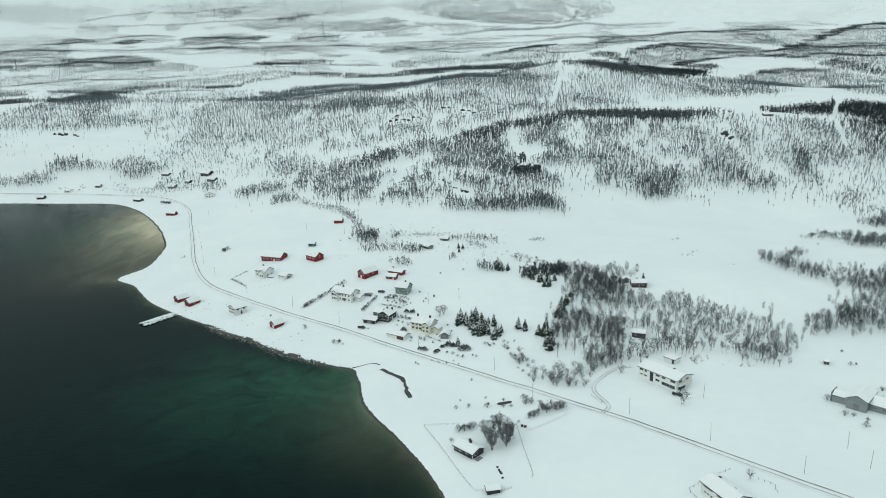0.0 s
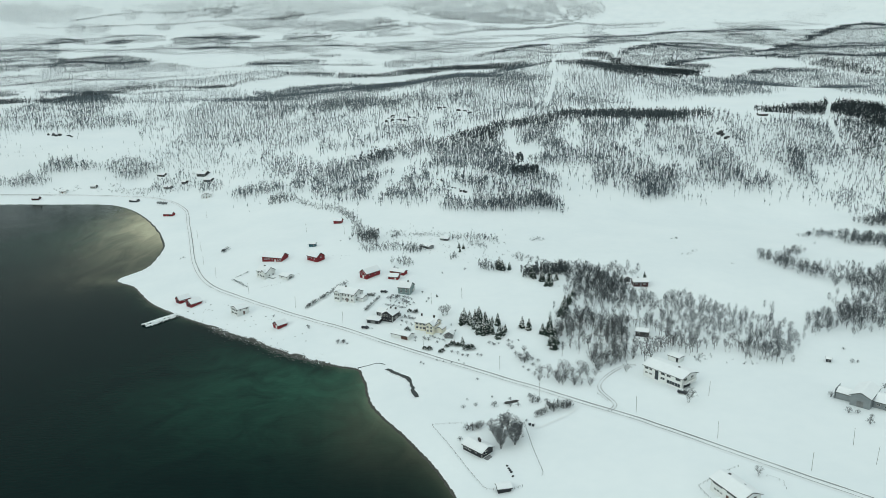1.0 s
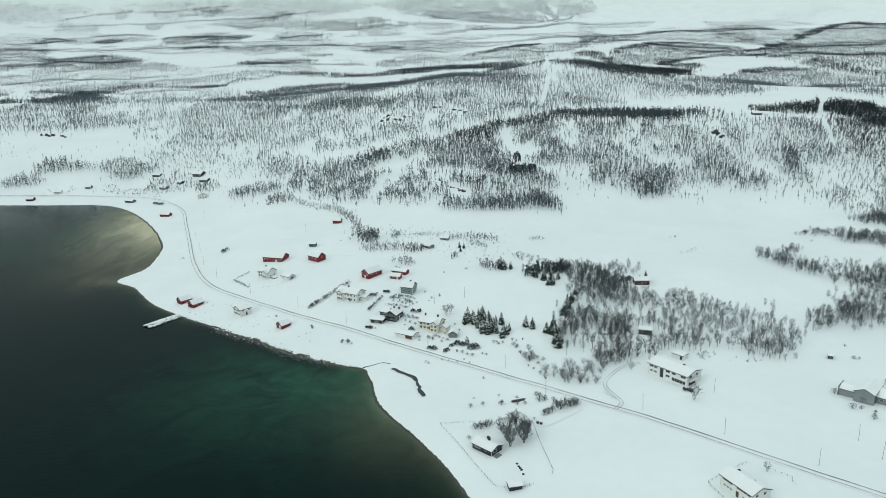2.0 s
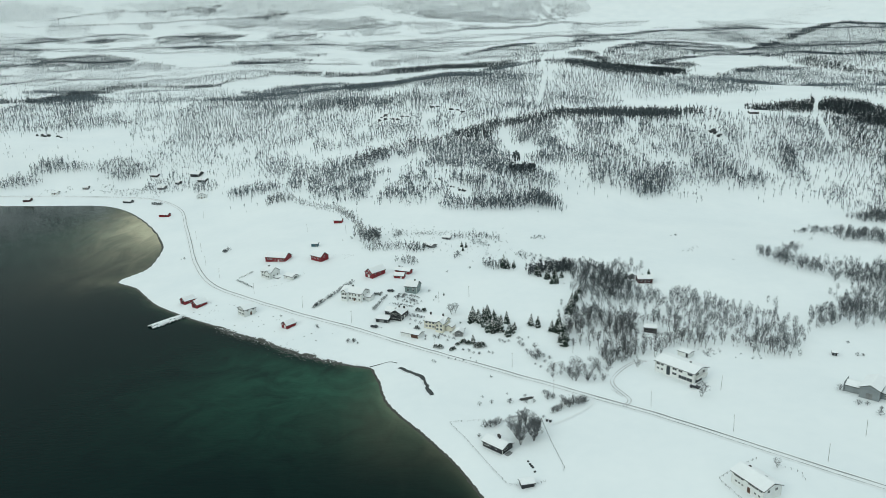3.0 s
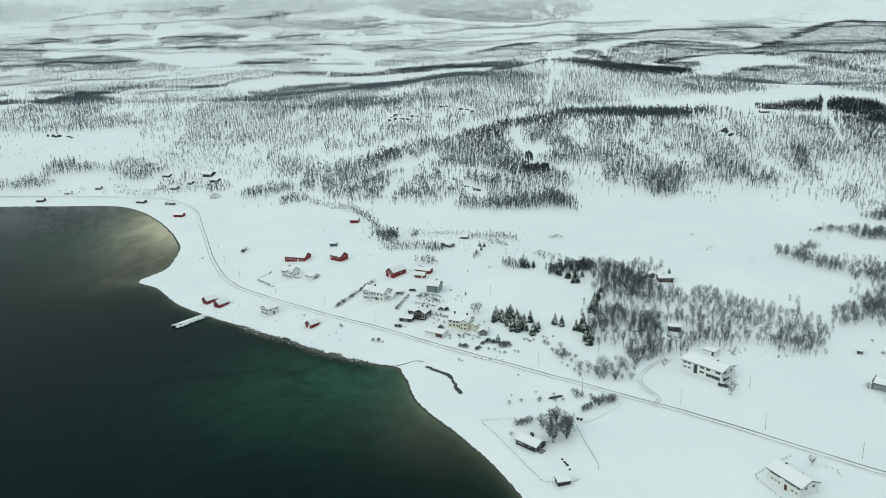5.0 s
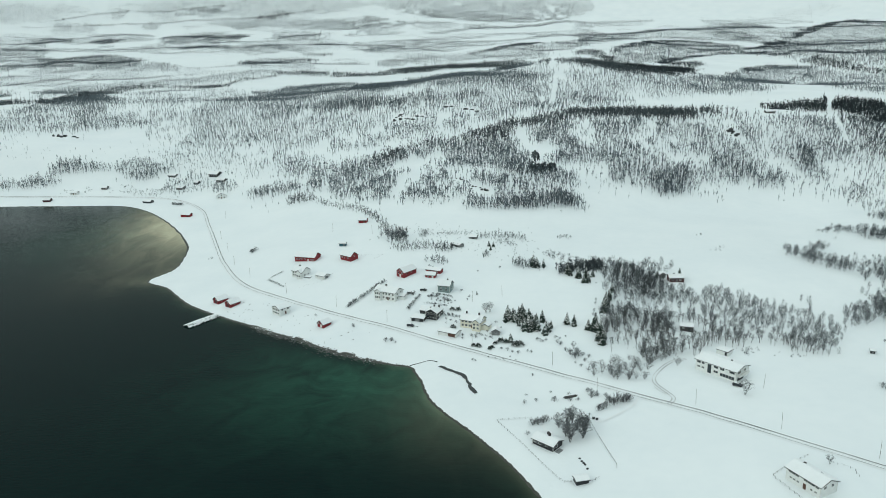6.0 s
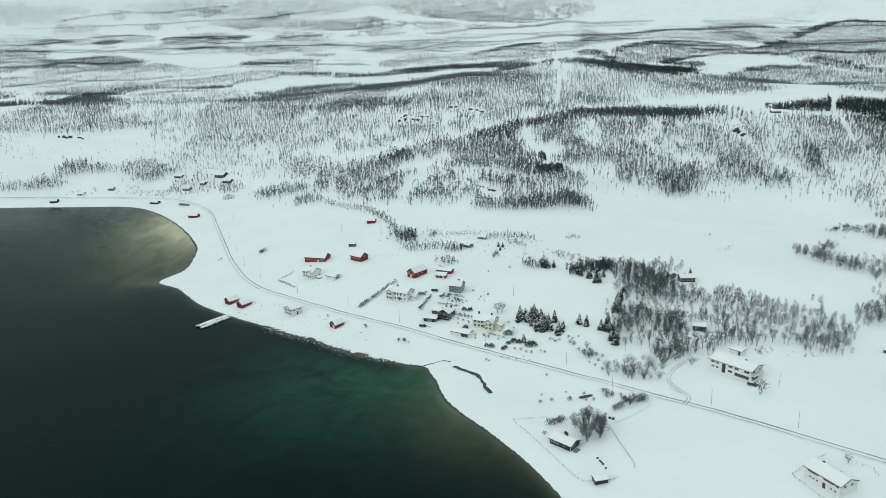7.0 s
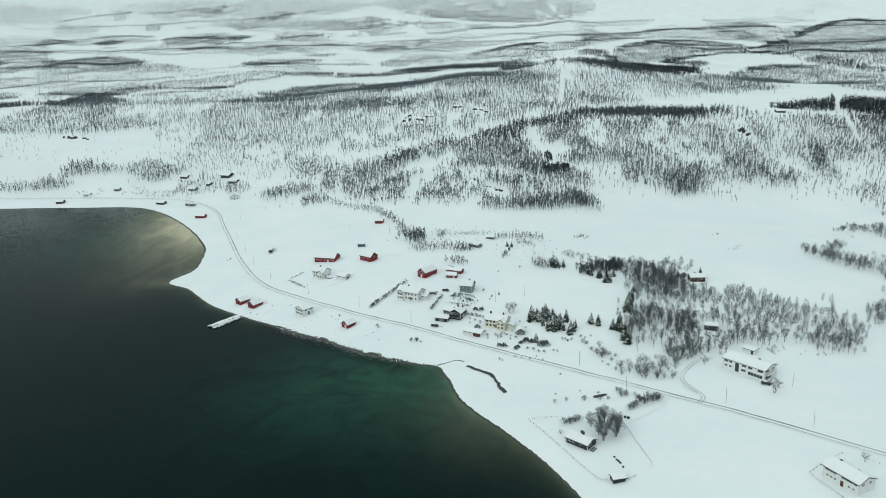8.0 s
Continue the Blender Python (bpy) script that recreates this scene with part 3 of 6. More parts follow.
walls(big_white, 1.2, 5.2, -1.4, 3.0, 4.8, 1.4, "y", WHITE)
roof(big_white, 1.2, 5.2, -1.4, 3.0, 4.8, 1.4, "y", 0.3)
for u in (1.9, 3.2, 4.5):
    window(big_white, u, 1.5, 0.9, 1.2, ("y", -1.4, -1))
    window(big_white, u, 3.9, 0.9, 1.2, ("y", -1.4, -1))
walls(big_white, 15.05, 19.0, 3.4, 8.0, 2.5, 1.0, "x", WHITE, "annex_wall")
roof(big_white, 15.1, 19.0, 3.4, 8.0, 2.5, 1.0, "x", 0.3)

building("house", "grey-green wooden house with a steep snowy roof", "house", (-19.6, 404.4), -22, 7.6, 7.4, 4.0, 2.3, "x", SAGE,
         [("f", 2, 1.6, 1.1, 1.1), ("f", 5.4, 1.6, 1.1, 1.1), ("f", 2, 3.3, 0.9, 0.8), ("f", 5.4, 3.3, 0.9, 0.8), ("r", 3.7, 1.7, 1.1, 1.1), ("r", 3.7, 4.4, 1.0, 1.1)],
         [("r", 6.2, 1.0, 2.1, TRIM)], [(5.2, 3.7, 5.8, 7.4)], plinth=0.5)

black = building("house", "black timber house with white windows and a gabled front", "house", (-28.2, 373.4), -28, 7.0, 8.2, 3.6, 1.9, "y", BLACK,
                 [("f", u, v, 1.2, 1.15) for u in (1.4, 3.5, 5.6) for v in (1.2, 3.1)] + [("r", 2, 1.5, 1, 1), ("r", 6, 1.5, 1, 1)], [("r", 4, 1.0, 2.1, TRIM)],
                 [(3.5, 4.6, 4.9, 6.8), (5.4, 6.8, 4.4, 6.0)], plinth=0.5)
walls(black, -5.0, -0.05, 3.0, 8.0, 3.2, 1.6, "x", BLACK)
roof(black, -5.0, 0.3, 3.0, 8.0, 3.2, 1.6, "x", 0.35)
window(black, -3.2, 1.6, 1.2, 1.1, ("y", 3.0, -1))
part("balcony", box_mesh(0.4, 6.6, -1.4, -0.01, 2.0, 2.13), BLACK, black, "narrow black balcony")
for u in np.linspace(0.45, 6.55, 11):
    part("baluster", box_mesh(u - 0.04, u + 0.04, -1.4, -1.33, 2.13, 2.9), BLACK, black)
building("garage", "low black garage under a flat bank of snow", "garage", (-36.4, 372.2), -22, 7.4, 6.4, 1.9, 0.35, "x", BLACK, [], [("f", 3.6, 2.6, 1.8, GREY)], plinth=0.05)

yellow = building("house", "pale yellow two-storey house with white trim", "house", (-9.4, 360.4), -29, 12.2, 7.6, 4.2, 1.9, "x", CREAM,
                  [("f", u, v, 1.2, 1.15) for u in (1.4, 3.6, 5.6) for v in (1.3, 3.5)] + [("r", 2, 3.4, 1, 1.1), ("r", 6, 3.4, 1, 1.1)], [("f", 6.9, 1.0, 2.1, BROWN)],
                  [(2.2, 4.1, 6.0, 7.8), (9.2, 5.2, 5.8, 7.4)], plinth=0.4)
walls(yellow, 8.0, 12.4, -2.2, 3.6, 4.2, 1.7, "y", CREAM)
roof(yellow, 8.0, 12.4, -2.2, 3.6, 4.2, 1.7, "y", 0.35)
for u in (9.1, 11.3):
    for v in (1.3, 3.3):
        window(yellow, u, v, 1.1, 1.1, ("y", -2.2, -1))
walls(yellow, 12.65, 16.4, 0.6, 5.2, 2.2, 0.9, "y", CREAM, "annex_wall")
roof(yellow, 12.75, 16.4, 0.6, 5.2, 2.2, 0.9, "y", 0.3)
building("garage", "pale garage with a brown door and broad snowy roof", "garage", (-22.0, 354.2), -33, 10.8, 5.6, 2.1, 0.8, "x", WHITE, [], [("f", 8.2, 4.2, 1.9, BROWN)], plinth=0.1)
building("shed", "small grey garden shed capped with snow", "shed", (6.4, 347.4), -12, 4.4, 4.2, 2.2, 1.2, "y", GREY, [("f", 2.2, 1.4, 0.8, 0.7)], [("r", 2, 0.9, 1.9, TRIM)], plinth=0.1)

cabin = building("cabin", "black timber cabin with white windows under deep snow", "cabin", (9.8, 242.8), -47, 9.8, 6.2, 2.0, 1.15, "x", BLACK,
                 [("f", u, 1.15, 1.0, 0.9) for u in (1.0, 2.3, 3.6)] + [("f", 6.6, 1.2, 0.8, 0.8), ("r", 2.0, 1.3, 1.7, 1.0)], [("f", 5.2, 0.9, 1.8, BLACK)],
                 [(4.4, 4.4, 2.4, 4.3), (5.6, 3.6, 2.8, 4.6)], plinth=0.35, over=0.55)
part("porch", box_mesh(10.5, 12.2, 0.4, 3.2, -0.6, 0.2), GREY, cabin, "small grey porch deck")
building("shed", "small dark shed joining a garden fence, roof deep in snow", "shed", (20.3, 213.3), 8, 4.6, 3.2, 1.7, 0.4, "x", BLACK, [], [("l", 1.4, 0.9, 1.6, GREY)], plinth=0.05, trim=False)

building("cabin", "dark red cabin among birches with a snowy roof", "cabin", (121.0, 396.2), -6, 8.8, 6.2, 2.6, 1.3, "x", MAROON,
         [("f", 2, 1.5, 1.2, 0.9), ("f", 6.6, 1.5, 1.2, 0.9)], [("f", 4.4, 1.0, 2.0, GREY)], [(3.4, 3.6, 3.2, 4.6)], plinth=0.3)
building("shed", "small outhouse with a dark wall behind the red cabin", "shed", (118.0, 404.0), -6, 3.4, 3.0, 2.2, 1.0, "y", GREY, [], [("f", 1.7, 0.8, 1.8, BLACK)], trim=False, plinth=0.1)
building("hut", "dark grey log hut on posts at the edge of the birches", "hut", (104.2, 334.6), -22, 6.4, 5.2, 2.5, 0.8, "x", LOGS, [("f", 1.6, 1.6, 0.9, 0.8)], [("f", 4.4, 0.9, 1.9, BLACK)], trim=False)

white_big = building("house", "long white two-storey building with a low snowy roof", "house", (95.8, 293.4), -54, 19.8, 10.6, 5.0, 1.3, "x", WHITE,
                     [("f", 1.4, 3.9, 1.7, 0.9), ("f", 3.6, 3.9, 1.3, 0.9), ("f", 1.4, 1.7, 1.2, 0.8), ("f", 3.6, 1.7, 1.2, 0.8), ("f", 10.0, 3.9, 2.0, 0.9),
                      ("f", 13.0, 3.9, 1.9, 0.9), ("f", 10.0, 1.7, 2.0, 1.0), ("f", 17.8, 3.9, 2.4, 1.0), ("r", 2.6, 3.9, 2.0, 1.0), ("r", 7.6, 3.9, 1.6, 1.0)],
                     [("f", 6.8, 1.8, 4.3, GLASS)], [(14, 6.2, 5.6, 6.9)], plinth=0.5, over=0.7)
part("window_band", box_mesh(12.2, 19.0, -0.07, 0.05, 0.5, 2.0), GLASS, white_big, "long dark band of ground-floor windows")
for u in np.linspace(12.2, 19.0, 6):
    part("mullion", box_mesh(u - 0.06, u + 0.06, -0.1, 0.06, 0.45, 2.05), TRIM, white_big)
part("balcony", box_mesh(19.85, 21.4, 0.2, 8.6, 2.55, 2.75), TRIM, white_big, "white balcony over the gable wall")
part("balcony_front", box_mesh(21.3, 21.4, 0.2, 8.6, 2.75, 3.6), TRIM, white_big)
# black sheet on the wall, painted shade of the open garage recess
part("gate", box_mesh(19.8, 19.88, 1.4, 6.4, 0.1, 2.3), BLACK, white_big, "dark sheet painted as the shade inside the open garage bay")
building("garage", "small white garage with a flat snowy roof", "garage", (112.0, 307.6), -52, 5.6, 4.4, 2.2, 0.3, "x", WHITE, [], [("f", 4.6, 1.0, 1.9, BLACK)], plinth=0.1)

building("house", "cream two-storey house with a dark window row", "house", (89.6, 202.0), -69, 13.0, 7.8, 4.3, 1.5, "x", WHITE,
         [("f", u, 3.5, 1.2, 0.8) for u in (1.4, 2.8, 4.2, 7.4, 8.8, 10.2, 11.8)] + [("f", u, 1.4, 0.7, 0.6) for u in (1.8, 3.2, 4.6, 9.8, 11.4)] + [("r", 2.2, 3.4, 1, 0.9), ("r", 5.6, 3.4, 1, 0.9)],
         [("f", 7.2, 1.1, 2.1, BROWN)], [(2.8, 4.8, 5.0, 6.2), (9, 5.0, 4.8, 5.8)], plinth=0.4, over=0.6)

grey_barn = building("barn", "grey sheet-clad barn with a long low wing", "barn", (169.0, 256.4), -46, 7.4, 13, 4.4, 1.6, "y", STEEL, [], [("f", 3.7, 2.4, 2.4, GREY)], plinth=0.3, trim=False)
walls(grey_barn, -6.0, -0.05, 2.4, 8.6, 2.6, 1.0, "x", STEEL, "annex_wall")
roof(grey_barn, -5.6, -0.3, 2.4, 8.6, 2.6, 1.0, "x", 0.4)
part("end_wall", box_mesh(-6.4, -6.1, 2.0, 9.0, -0.6, 3.8), STEEL, grey_barn)
walls(grey_barn, 7.45, 32, 3.5, 13, 2.7, 1.5, "x", STEEL, "wing_wall")
roof(grey_barn, 7.9, 32, 3.5, 13, 2.7, 1.5, "x", 0.5)
for u in np.arange(9.5, 31, 3.0):
    window(grey_barn, float(u), 1.5, 1.3, 0.7, ("y", 3.5, -1))

building("barn", "small red field barn beside the creek wood", "barn", (-77.5, 568.6), -12, 6.6, 5, 2.4, 1.4, "x", RED, [], [("f", 4.8, 1.2, 1.9, BROWN)], trim=False, plinth=0.2)
building("boathouse", "long low red boathouse under snow on the bay", "boathouse", (-261.6, 690.7), -17, 10.0, 5, 2.3, 1.5, "x", RED, [], [("f", 7.4, 1.6, 1.9, MAROON)], trim=False, plinth=0.2)
building("chalet", "dark log chalet with a deep snowy roof on the hillside", "chalet", (-270, 833.6), -27, 12.5, 9, 3.2, 2.4, "x", BLACK,
         [("f", u, 1.6, 1.2, 1.1) for u in (2, 5, 8, 11)], [], [(6, 4.5, 5, 6.4)], plinth=0.5, over=0.9)
building("cabin", "dark wooden cabin under a thick snow roof", "cabin", (-256.7, 813.7), -28, 11, 7, 2.6, 1.8, "x", BLACK, [("f", 3, 1.5, 1.2, 1), ("f", 8, 1.5, 1.2, 1)], plinth=0.3)
building("house", "white house with a gabled roof at the bend", "house", (-242, 754), 12, 10.5, 8.5, 3.6, 2.4, "y", WHITE,
         [("f", 2.4, 1.6, 1.2, 1.1), ("f", 8, 1.6, 1.2, 1.1), ("f", 5.2, 3.9, 1, 1)], [("f", 5.2, 1, 2.1, BROWN)], plinth=0.4)
for a, yaw, n, d, m, words in (((-323, 851.2), -19, 10, 6, BLACK, "dark hillside cabin with a snowy roof"), ((-303.3, 813.8), -23, 9, 6, GREY, "grey cabin in a birch garden"),
                            ((-285.1, 822.8), -29, 6, 5, BLACK, "small dark cabin in a birch garden"), ((-393.6, 828.4), -7, 6.4, 5, GREY, "small grey shore cabin under snow"),
                            ((-424.5, 817.1), -5, 7.6, 5.5, WHITE, "small white shore cabin under snow"), ((387, 811.4), -2, 11, 5, LOGS, "low dark cabin on the bare knoll")):
    building("cabin", words, "cabin", a, yaw, n, d, 2.3, 1.4, "x", m, [("f", 2.0, 1.4, 1.0, 0.9), ("f", n - 2.0, 1.4, 1.0, 0.9)], [("f", n / 2, 0.9, 1.9, BROWN)], plinth=0.2)
building("boathouse", "dark low boathouse on the beach of the bay", "boathouse", (-326.9, 771.3), -27, 11, 5, 2.0, 1.4, "x", BLACK, [], [("r", 2.5, 2, 1.9, GREY)], trim=False, plinth=0.1)
building("boathouse", "dark red boathouse at the far shore", "boathouse", (-447.4, 798.7), -4, 8, 5.5, 2.2, 1.7, "x", MAROON, [], [("r", 2.7, 2, 1.9, BLACK)], trim=False, plinth=0.1)
building("shed", "collapsing grey hay shed in the scrub", "shed", (-5.8, 495.6), -50, 9, 5, 1.8, 0.9, "x", GREY, [], [("f", 6, 2.4, 1.6, BLACK)], trim=False, plinth=0.0)
building("shed", "small dark shed alone in the eastern field", "shed", (183, 298), -30, 2.0, 1.8, 1.5, 0.4, "x", BLACK, [], [("f", 1.0, 0.7, 1.3, GREY)], trim=False, plinth=0.05)
building("shed", "small grey shed under snow in the scrub", "shed", (9, 511), -20, 6, 4.5, 1.7, 1.0, "x", GREY, [], [("f", 3.6, 1.6, 1.5, BLACK)], trim=False, plinth=0.0)


# ---- woods ----
rng = np.random.default_rng(7)
HOUSE_SPOTS = np.array([(o.matrix_basis.translation.x, o.matrix_basis.translation.y) for o in scene.objects
                        if o.parent is None and o.type == "EMPTY"])
ROCK_KNOLLS = [(-37, 984), (-28, 974), (-44, 1000), (-16, 984), (-52, 985), (51, 1008), (63, 1000), (28, 1021), (34.5, 620), (27, 626), (13.6, 660), (319, 757), (322.5, 753), (-507, 1008),
               (-495, 1007), (-520, 1011)]
POWER_LINE = [(427, 2382), (254, 1378), (245, 1313), (218, 1200), (177, 1026)]
SIDE_CUT = [(274, 1375), (254, 1310), (244, 1270)]
SKI_TRACK = [(630, 1083), (594, 1027), (483, 841), (453, 772), (443, 738)]
HILL_CUT = [(104, 851), (97, 792)]
CLEARINGS = ((POWER_LINE, 3.8), (SIDE_CUT, 4), (SKI_TRACK, 3.5), (HILL_CUT, 4.5))


def inside(x, y, poly):
    hit = np.zeros(x.shape, bool)
    for (ax, ay), (bx, by) in zip(poly, poly[1:] + poly[:1]):
        cross = (ay > y) != (by > y)
        hit ^= cross & (x < (bx - ax) * (y - ay) / ((by - ay) or 1e-9) + ax)
    return hit


def scatter(poly, spacing, clump, bands=False):
    """Places for trees in a stand: a jittered grid, thinned into clumps, clear of houses, roads and cuttings."""
    p = np.array(poly, float)
    x, y = np.meshgrid(np.arange(p[:, 0].min(), p[:, 0].max(), spacing), np.arange(p[:, 1].min(), p[:, 1].max(), spacing))
    x, y = x.ravel() + rng.uniform(-0.55, 0.55, x.size) * spacing, y.ravel() + rng.uniform(-0.55, 0.55, y.size) * spacing
    nxt = np.roll(p, -1, axis=0)
    thick = abs(np.sum(p[:, 0] * nxt[:, 1] - nxt[:, 0] * p[:, 1])) / np.hypot(*(nxt - p).T).sum()
    wobble = min(max(1.6 * spacing, min(0.10 * min(np.ptp(p[:, 0]), np.ptp(p[:, 1])), 14.0)), 0.45 * thick)
    fray = min(2.6 * spacing, 0.18 * thick)
    wx_, wy_ = (value_noise(x, y, 3.2 * wobble, k) + 0.6 * value_noise(x, y, 0.9 * wobble, k + 5) for k in (21, 22))
    keep = inside(x + wobble * wx_ + fray * rng.normal(0, 1, x.size), y + wobble * wy_ + fray * rng.normal(0, 1, x.size), [tuple(q) for q in p])
    x, y = x[keep], y[keep]
    # trees gather in tufts, in gullies that run down the slope, and leave glades
    tuft = 0.5 * value_noise(x, y / 2.5, 2.6 * spacing, 31) + 0.45 * value_noise(x, y / 3, 8 * spacing, 32) + 0.4 * value_noise(x, y / 2, 26 * spacing, 33)
    if bands:
        tuft = 0.6 * value_noise(x * 0.7, y * 1.2, 260, 41) + 0.5 * value_noise(x * 0.8, y, 80, 42)
    keep = tuft > -0.7 + 1.5 * clump + rng.uniform(-0.25, 0.25, x.size) * (0.5 if bands else 1.0)
    keep &= line_distance(x, y, COAST) > 8
    for line, wide in CLEARINGS:
        keep &= np.abs(line_distance(x, y, line)) > wide
    near_road = (np.abs(line_distance(x, y, ROAD[2:-2])) < 6) | (np.abs(line_distance(x, y, YARD_TRACK)) < 3.5)
    keep &= ~near_road
    for kx, ky in ROCK_KNOLLS:
        keep &= np.hypot(x - kx, (y - ky + 8) * 0.5) > 7
    for hx, hy in HOUSE_SPOTS:
        keep &= np.hypot(x - hx - 3, y - hy + 1) > (9 if hy < 450 else 6.5)
        keep &= ~((np.abs(x - hx - 3) < 5.5) & (y < hy) & (y > hy - 12) & (hx > 90) & (hy < 450))
    return x[keep], y[keep]


def spindle(base, tip, fat, where=0.45):
    """A slim three-sided twig bundle: its six corners' places and faces."""
    base, tip = np.array(base, float), np.array(tip, float)
    mid = base + (tip - base) * where
    ring = [mid + fat * np.array([math.cos(a), math.sin(a), 0]) for a in (0.3, 2.4, 4.5)]
    return [base, *ring, tip], [(0, 2, 1), (0, 3, 2), (0, 1, 3), (1, 2, 4), (2, 3, 4), (3, 1, 4)]


def tree_template(twigs, spread, fat, seed, low=0.25, high=0.7, short=0.22, long=0.42):
    """A bare tree one metre tall: a thin stem with sprays of twigs rising from its upper part."""
    r = np.random.default_rng(seed)
    lean = r.uniform(-0.04, 0.04, 2)
    high_tip = (lean[0], lean[1], r.uniform(0.85, 1.0))
    verts = [np.array(v, float) for v in ((0, 0, -0.02), (fat * 0.8, 0, 0.3), (-fat * 0.4, fat * 0.7, 0.3), high_tip)]
    faces = [(0, 1, 3), (1, 2, 3), (2, 0, 3)]
    for k in range(twigs):
        a = 2 * math.pi * k / twigs + r.uniform(-0.6, 0.6)
        start = r.uniform(low, high)
        out = spread * r.uniform(0.45, 1.0)
        top = min(1.0, start + r.uniform(short, long))
        base, tip = np.array((lean[0] * start, lean[1] * start, start)), np.array((out * math.cos(a), out * math.sin(a), top))
        turn = r.uniform(0, 6.28)
        side = fat * r.uniform(1.0, 1.7) * np.array((math.cos(turn), math.sin(turn), r.uniform(-0.5, 0.5)))
        mid = base + (tip - base) * r.uniform(0.45, 0.7)
        n = len(verts)
        verts = verts + [base, mid - side, tip, mid + side]
        faces = faces + [(n, n + 1, n + 3), (n + 1, n + 2, n + 3)]
    return np.array(verts), np.array(faces)


def bush_template(twigs, wide, fat, seed):
    """A bare rounded bush one metre tall: sprays of fine twigs that end on a dome."""
    r = np.random.default_rng(seed)
    verts, faces = [], []
    for k in range(twigs):
        a, rise = r.uniform(0, 6.28), math.radians(r.uniform(10, 85))
        tip = np.array((wide * math.cos(rise) * math.cos(a), wide * math.cos(rise) * math.sin(a), 0.12 + 0.86 * math.sin(rise))) * r.uniform(0.72, 1.05)
        base = tip * r.uniform(0.0, 0.2) if k % 7 == 0 else tip * r.uniform(0.45, 0.75) + r.uniform(-0.08, 0.08, 3)
        turn = r.uniform(0, 6.28)
        side = fat * r.uniform(0.7, 1.4) * np.array((math.cos(turn), math.sin(turn), r.uniform(-0.5, 0.5)))
        mid = base + (tip - base) * r.uniform(0.4, 0.7)
        n = len(verts)
        verts = verts + [base, mid - side, tip, mid + side]
        faces = faces + [(n, n + 1, n + 3), (n + 1, n + 2, n + 3)]
    return np.array(verts), np.array(faces)


def plant(name, x, y, tall, templates, mat, label):
    """Many trees as one object of stuff."""
    z = height(x, y)
    size = tall * rng.uniform(0.5, 1.2, x.size) * (1 + 0.3 * value_noise(x, y, 24, 51))
    turn = rng.uniform(0, 2 * math.pi, x.size)
    pick = rng.integers(0, len(templates), x.size)
    all_v, all_f, count = [], [], 0
    for k, (tv, tf) in enumerate(templates):
        at = np.nonzero(pick == k)[0]
        if not len(at):
            continue
        c, s = np.cos(turn[at])[:, None], np.sin(turn[at])[:, None]
        wide = size[at][:, None] * rng.uniform(0.85, 1.25, len(at))[:, None]
        vx, vy = wide * (c * tv[:, 0] - s * tv[:, 1]), wide * (s * tv[:, 0] + c * tv[:, 1])
        vz = size[at][:, None] * tv[:, 2] - 0.1
        v = np.stack([x[at][:, None] + vx, y[at][:, None] + vy, z[at][:, None] + vz], -1).reshape(-1, 3)
        f = (tf[None] + (np.arange(len(at)) * len(tv))[:, None, None]).reshape(-1, 3) + count
        count += len(v)
        all_v.append(v)
        all_f.append(f)
    v, f = np.concatenate(all_v).astype(np.float32), np.concatenate(all_f).astype(np.int32)
    me = bpy.data.meshes.new(name)
    me.vertices.add(len(v))
    me.vertices.foreach_set("co", v.ravel())
    me.loops.add(f.size)
    me.loops.foreach_set("vertex_index", f.ravel())
    me.polygons.add(len(f))
    me.polygons.foreach_set("loop_start", np.arange(0, f.size, 3, dtype=np.int32))
    me.materials.append(mat)
    me.update(calc_edges=True)
    return tagged(new(name, me), label, "trees", kind="stuff")


def crown_template(twigs, wide, fat, seed, low=0.3):
    """A bare birch one metre tall, seen from afar: a thin stem and a rounded crown of fine rising twigs."""
    r = np.random.default_rng(seed)
    lean = r.uniform(-0.05, 0.05, 2)
    tall = r.uniform(0.88, 1.0)
    verts = [np.array(v, float) for v in ((0, 0, -0.02), (fat * 0.9, 0, 0.2), (-fat * 0.4, fat * 0.8, 0.2), (lean[0], lean[1], tall * 0.9))]
    faces = [(0, 1, 3), (1, 2, 3), (2, 0, 3)]
    for k in range(twigs):
        a, up = 2 * math.pi * k / twigs + r.uniform(-0.7, 0.7), r.uniform(-0.55, 1.0)
        out = wide * math.sqrt(max(0.05, 1 - up * up)) * r.uniform(0.6, 1.15)
        middle, half = (low + tall) / 2, (tall - low) / 2
        tip = np.array((lean[0] * 0.7 + out * math.cos(a), lean[1] * 0.7 + out * math.sin(a), middle + half * up))
        root = max(0.12, tip[2] - r.uniform(0.14, 0.30))
        base = np.array((lean[0] * root + 0.25 * out * math.cos(a), lean[1] * root + 0.25 * out * math.sin(a), root))
        turn = r.uniform(0, 6.28)
        side = fat * r.uniform(0.8, 1.5) * np.array((math.cos(turn), math.sin(turn), r.uniform(-0.3, 0.3)))
        mid = base + (tip - base) * r.uniform(0.5, 0.75)
        n = len(verts)
        verts = verts + [base, mid - side, tip, mid + side]
        faces = faces + [(n, n + 1, n + 3), (n + 1, n + 2, n + 3)]
    return np.array(verts), np.array(faces)


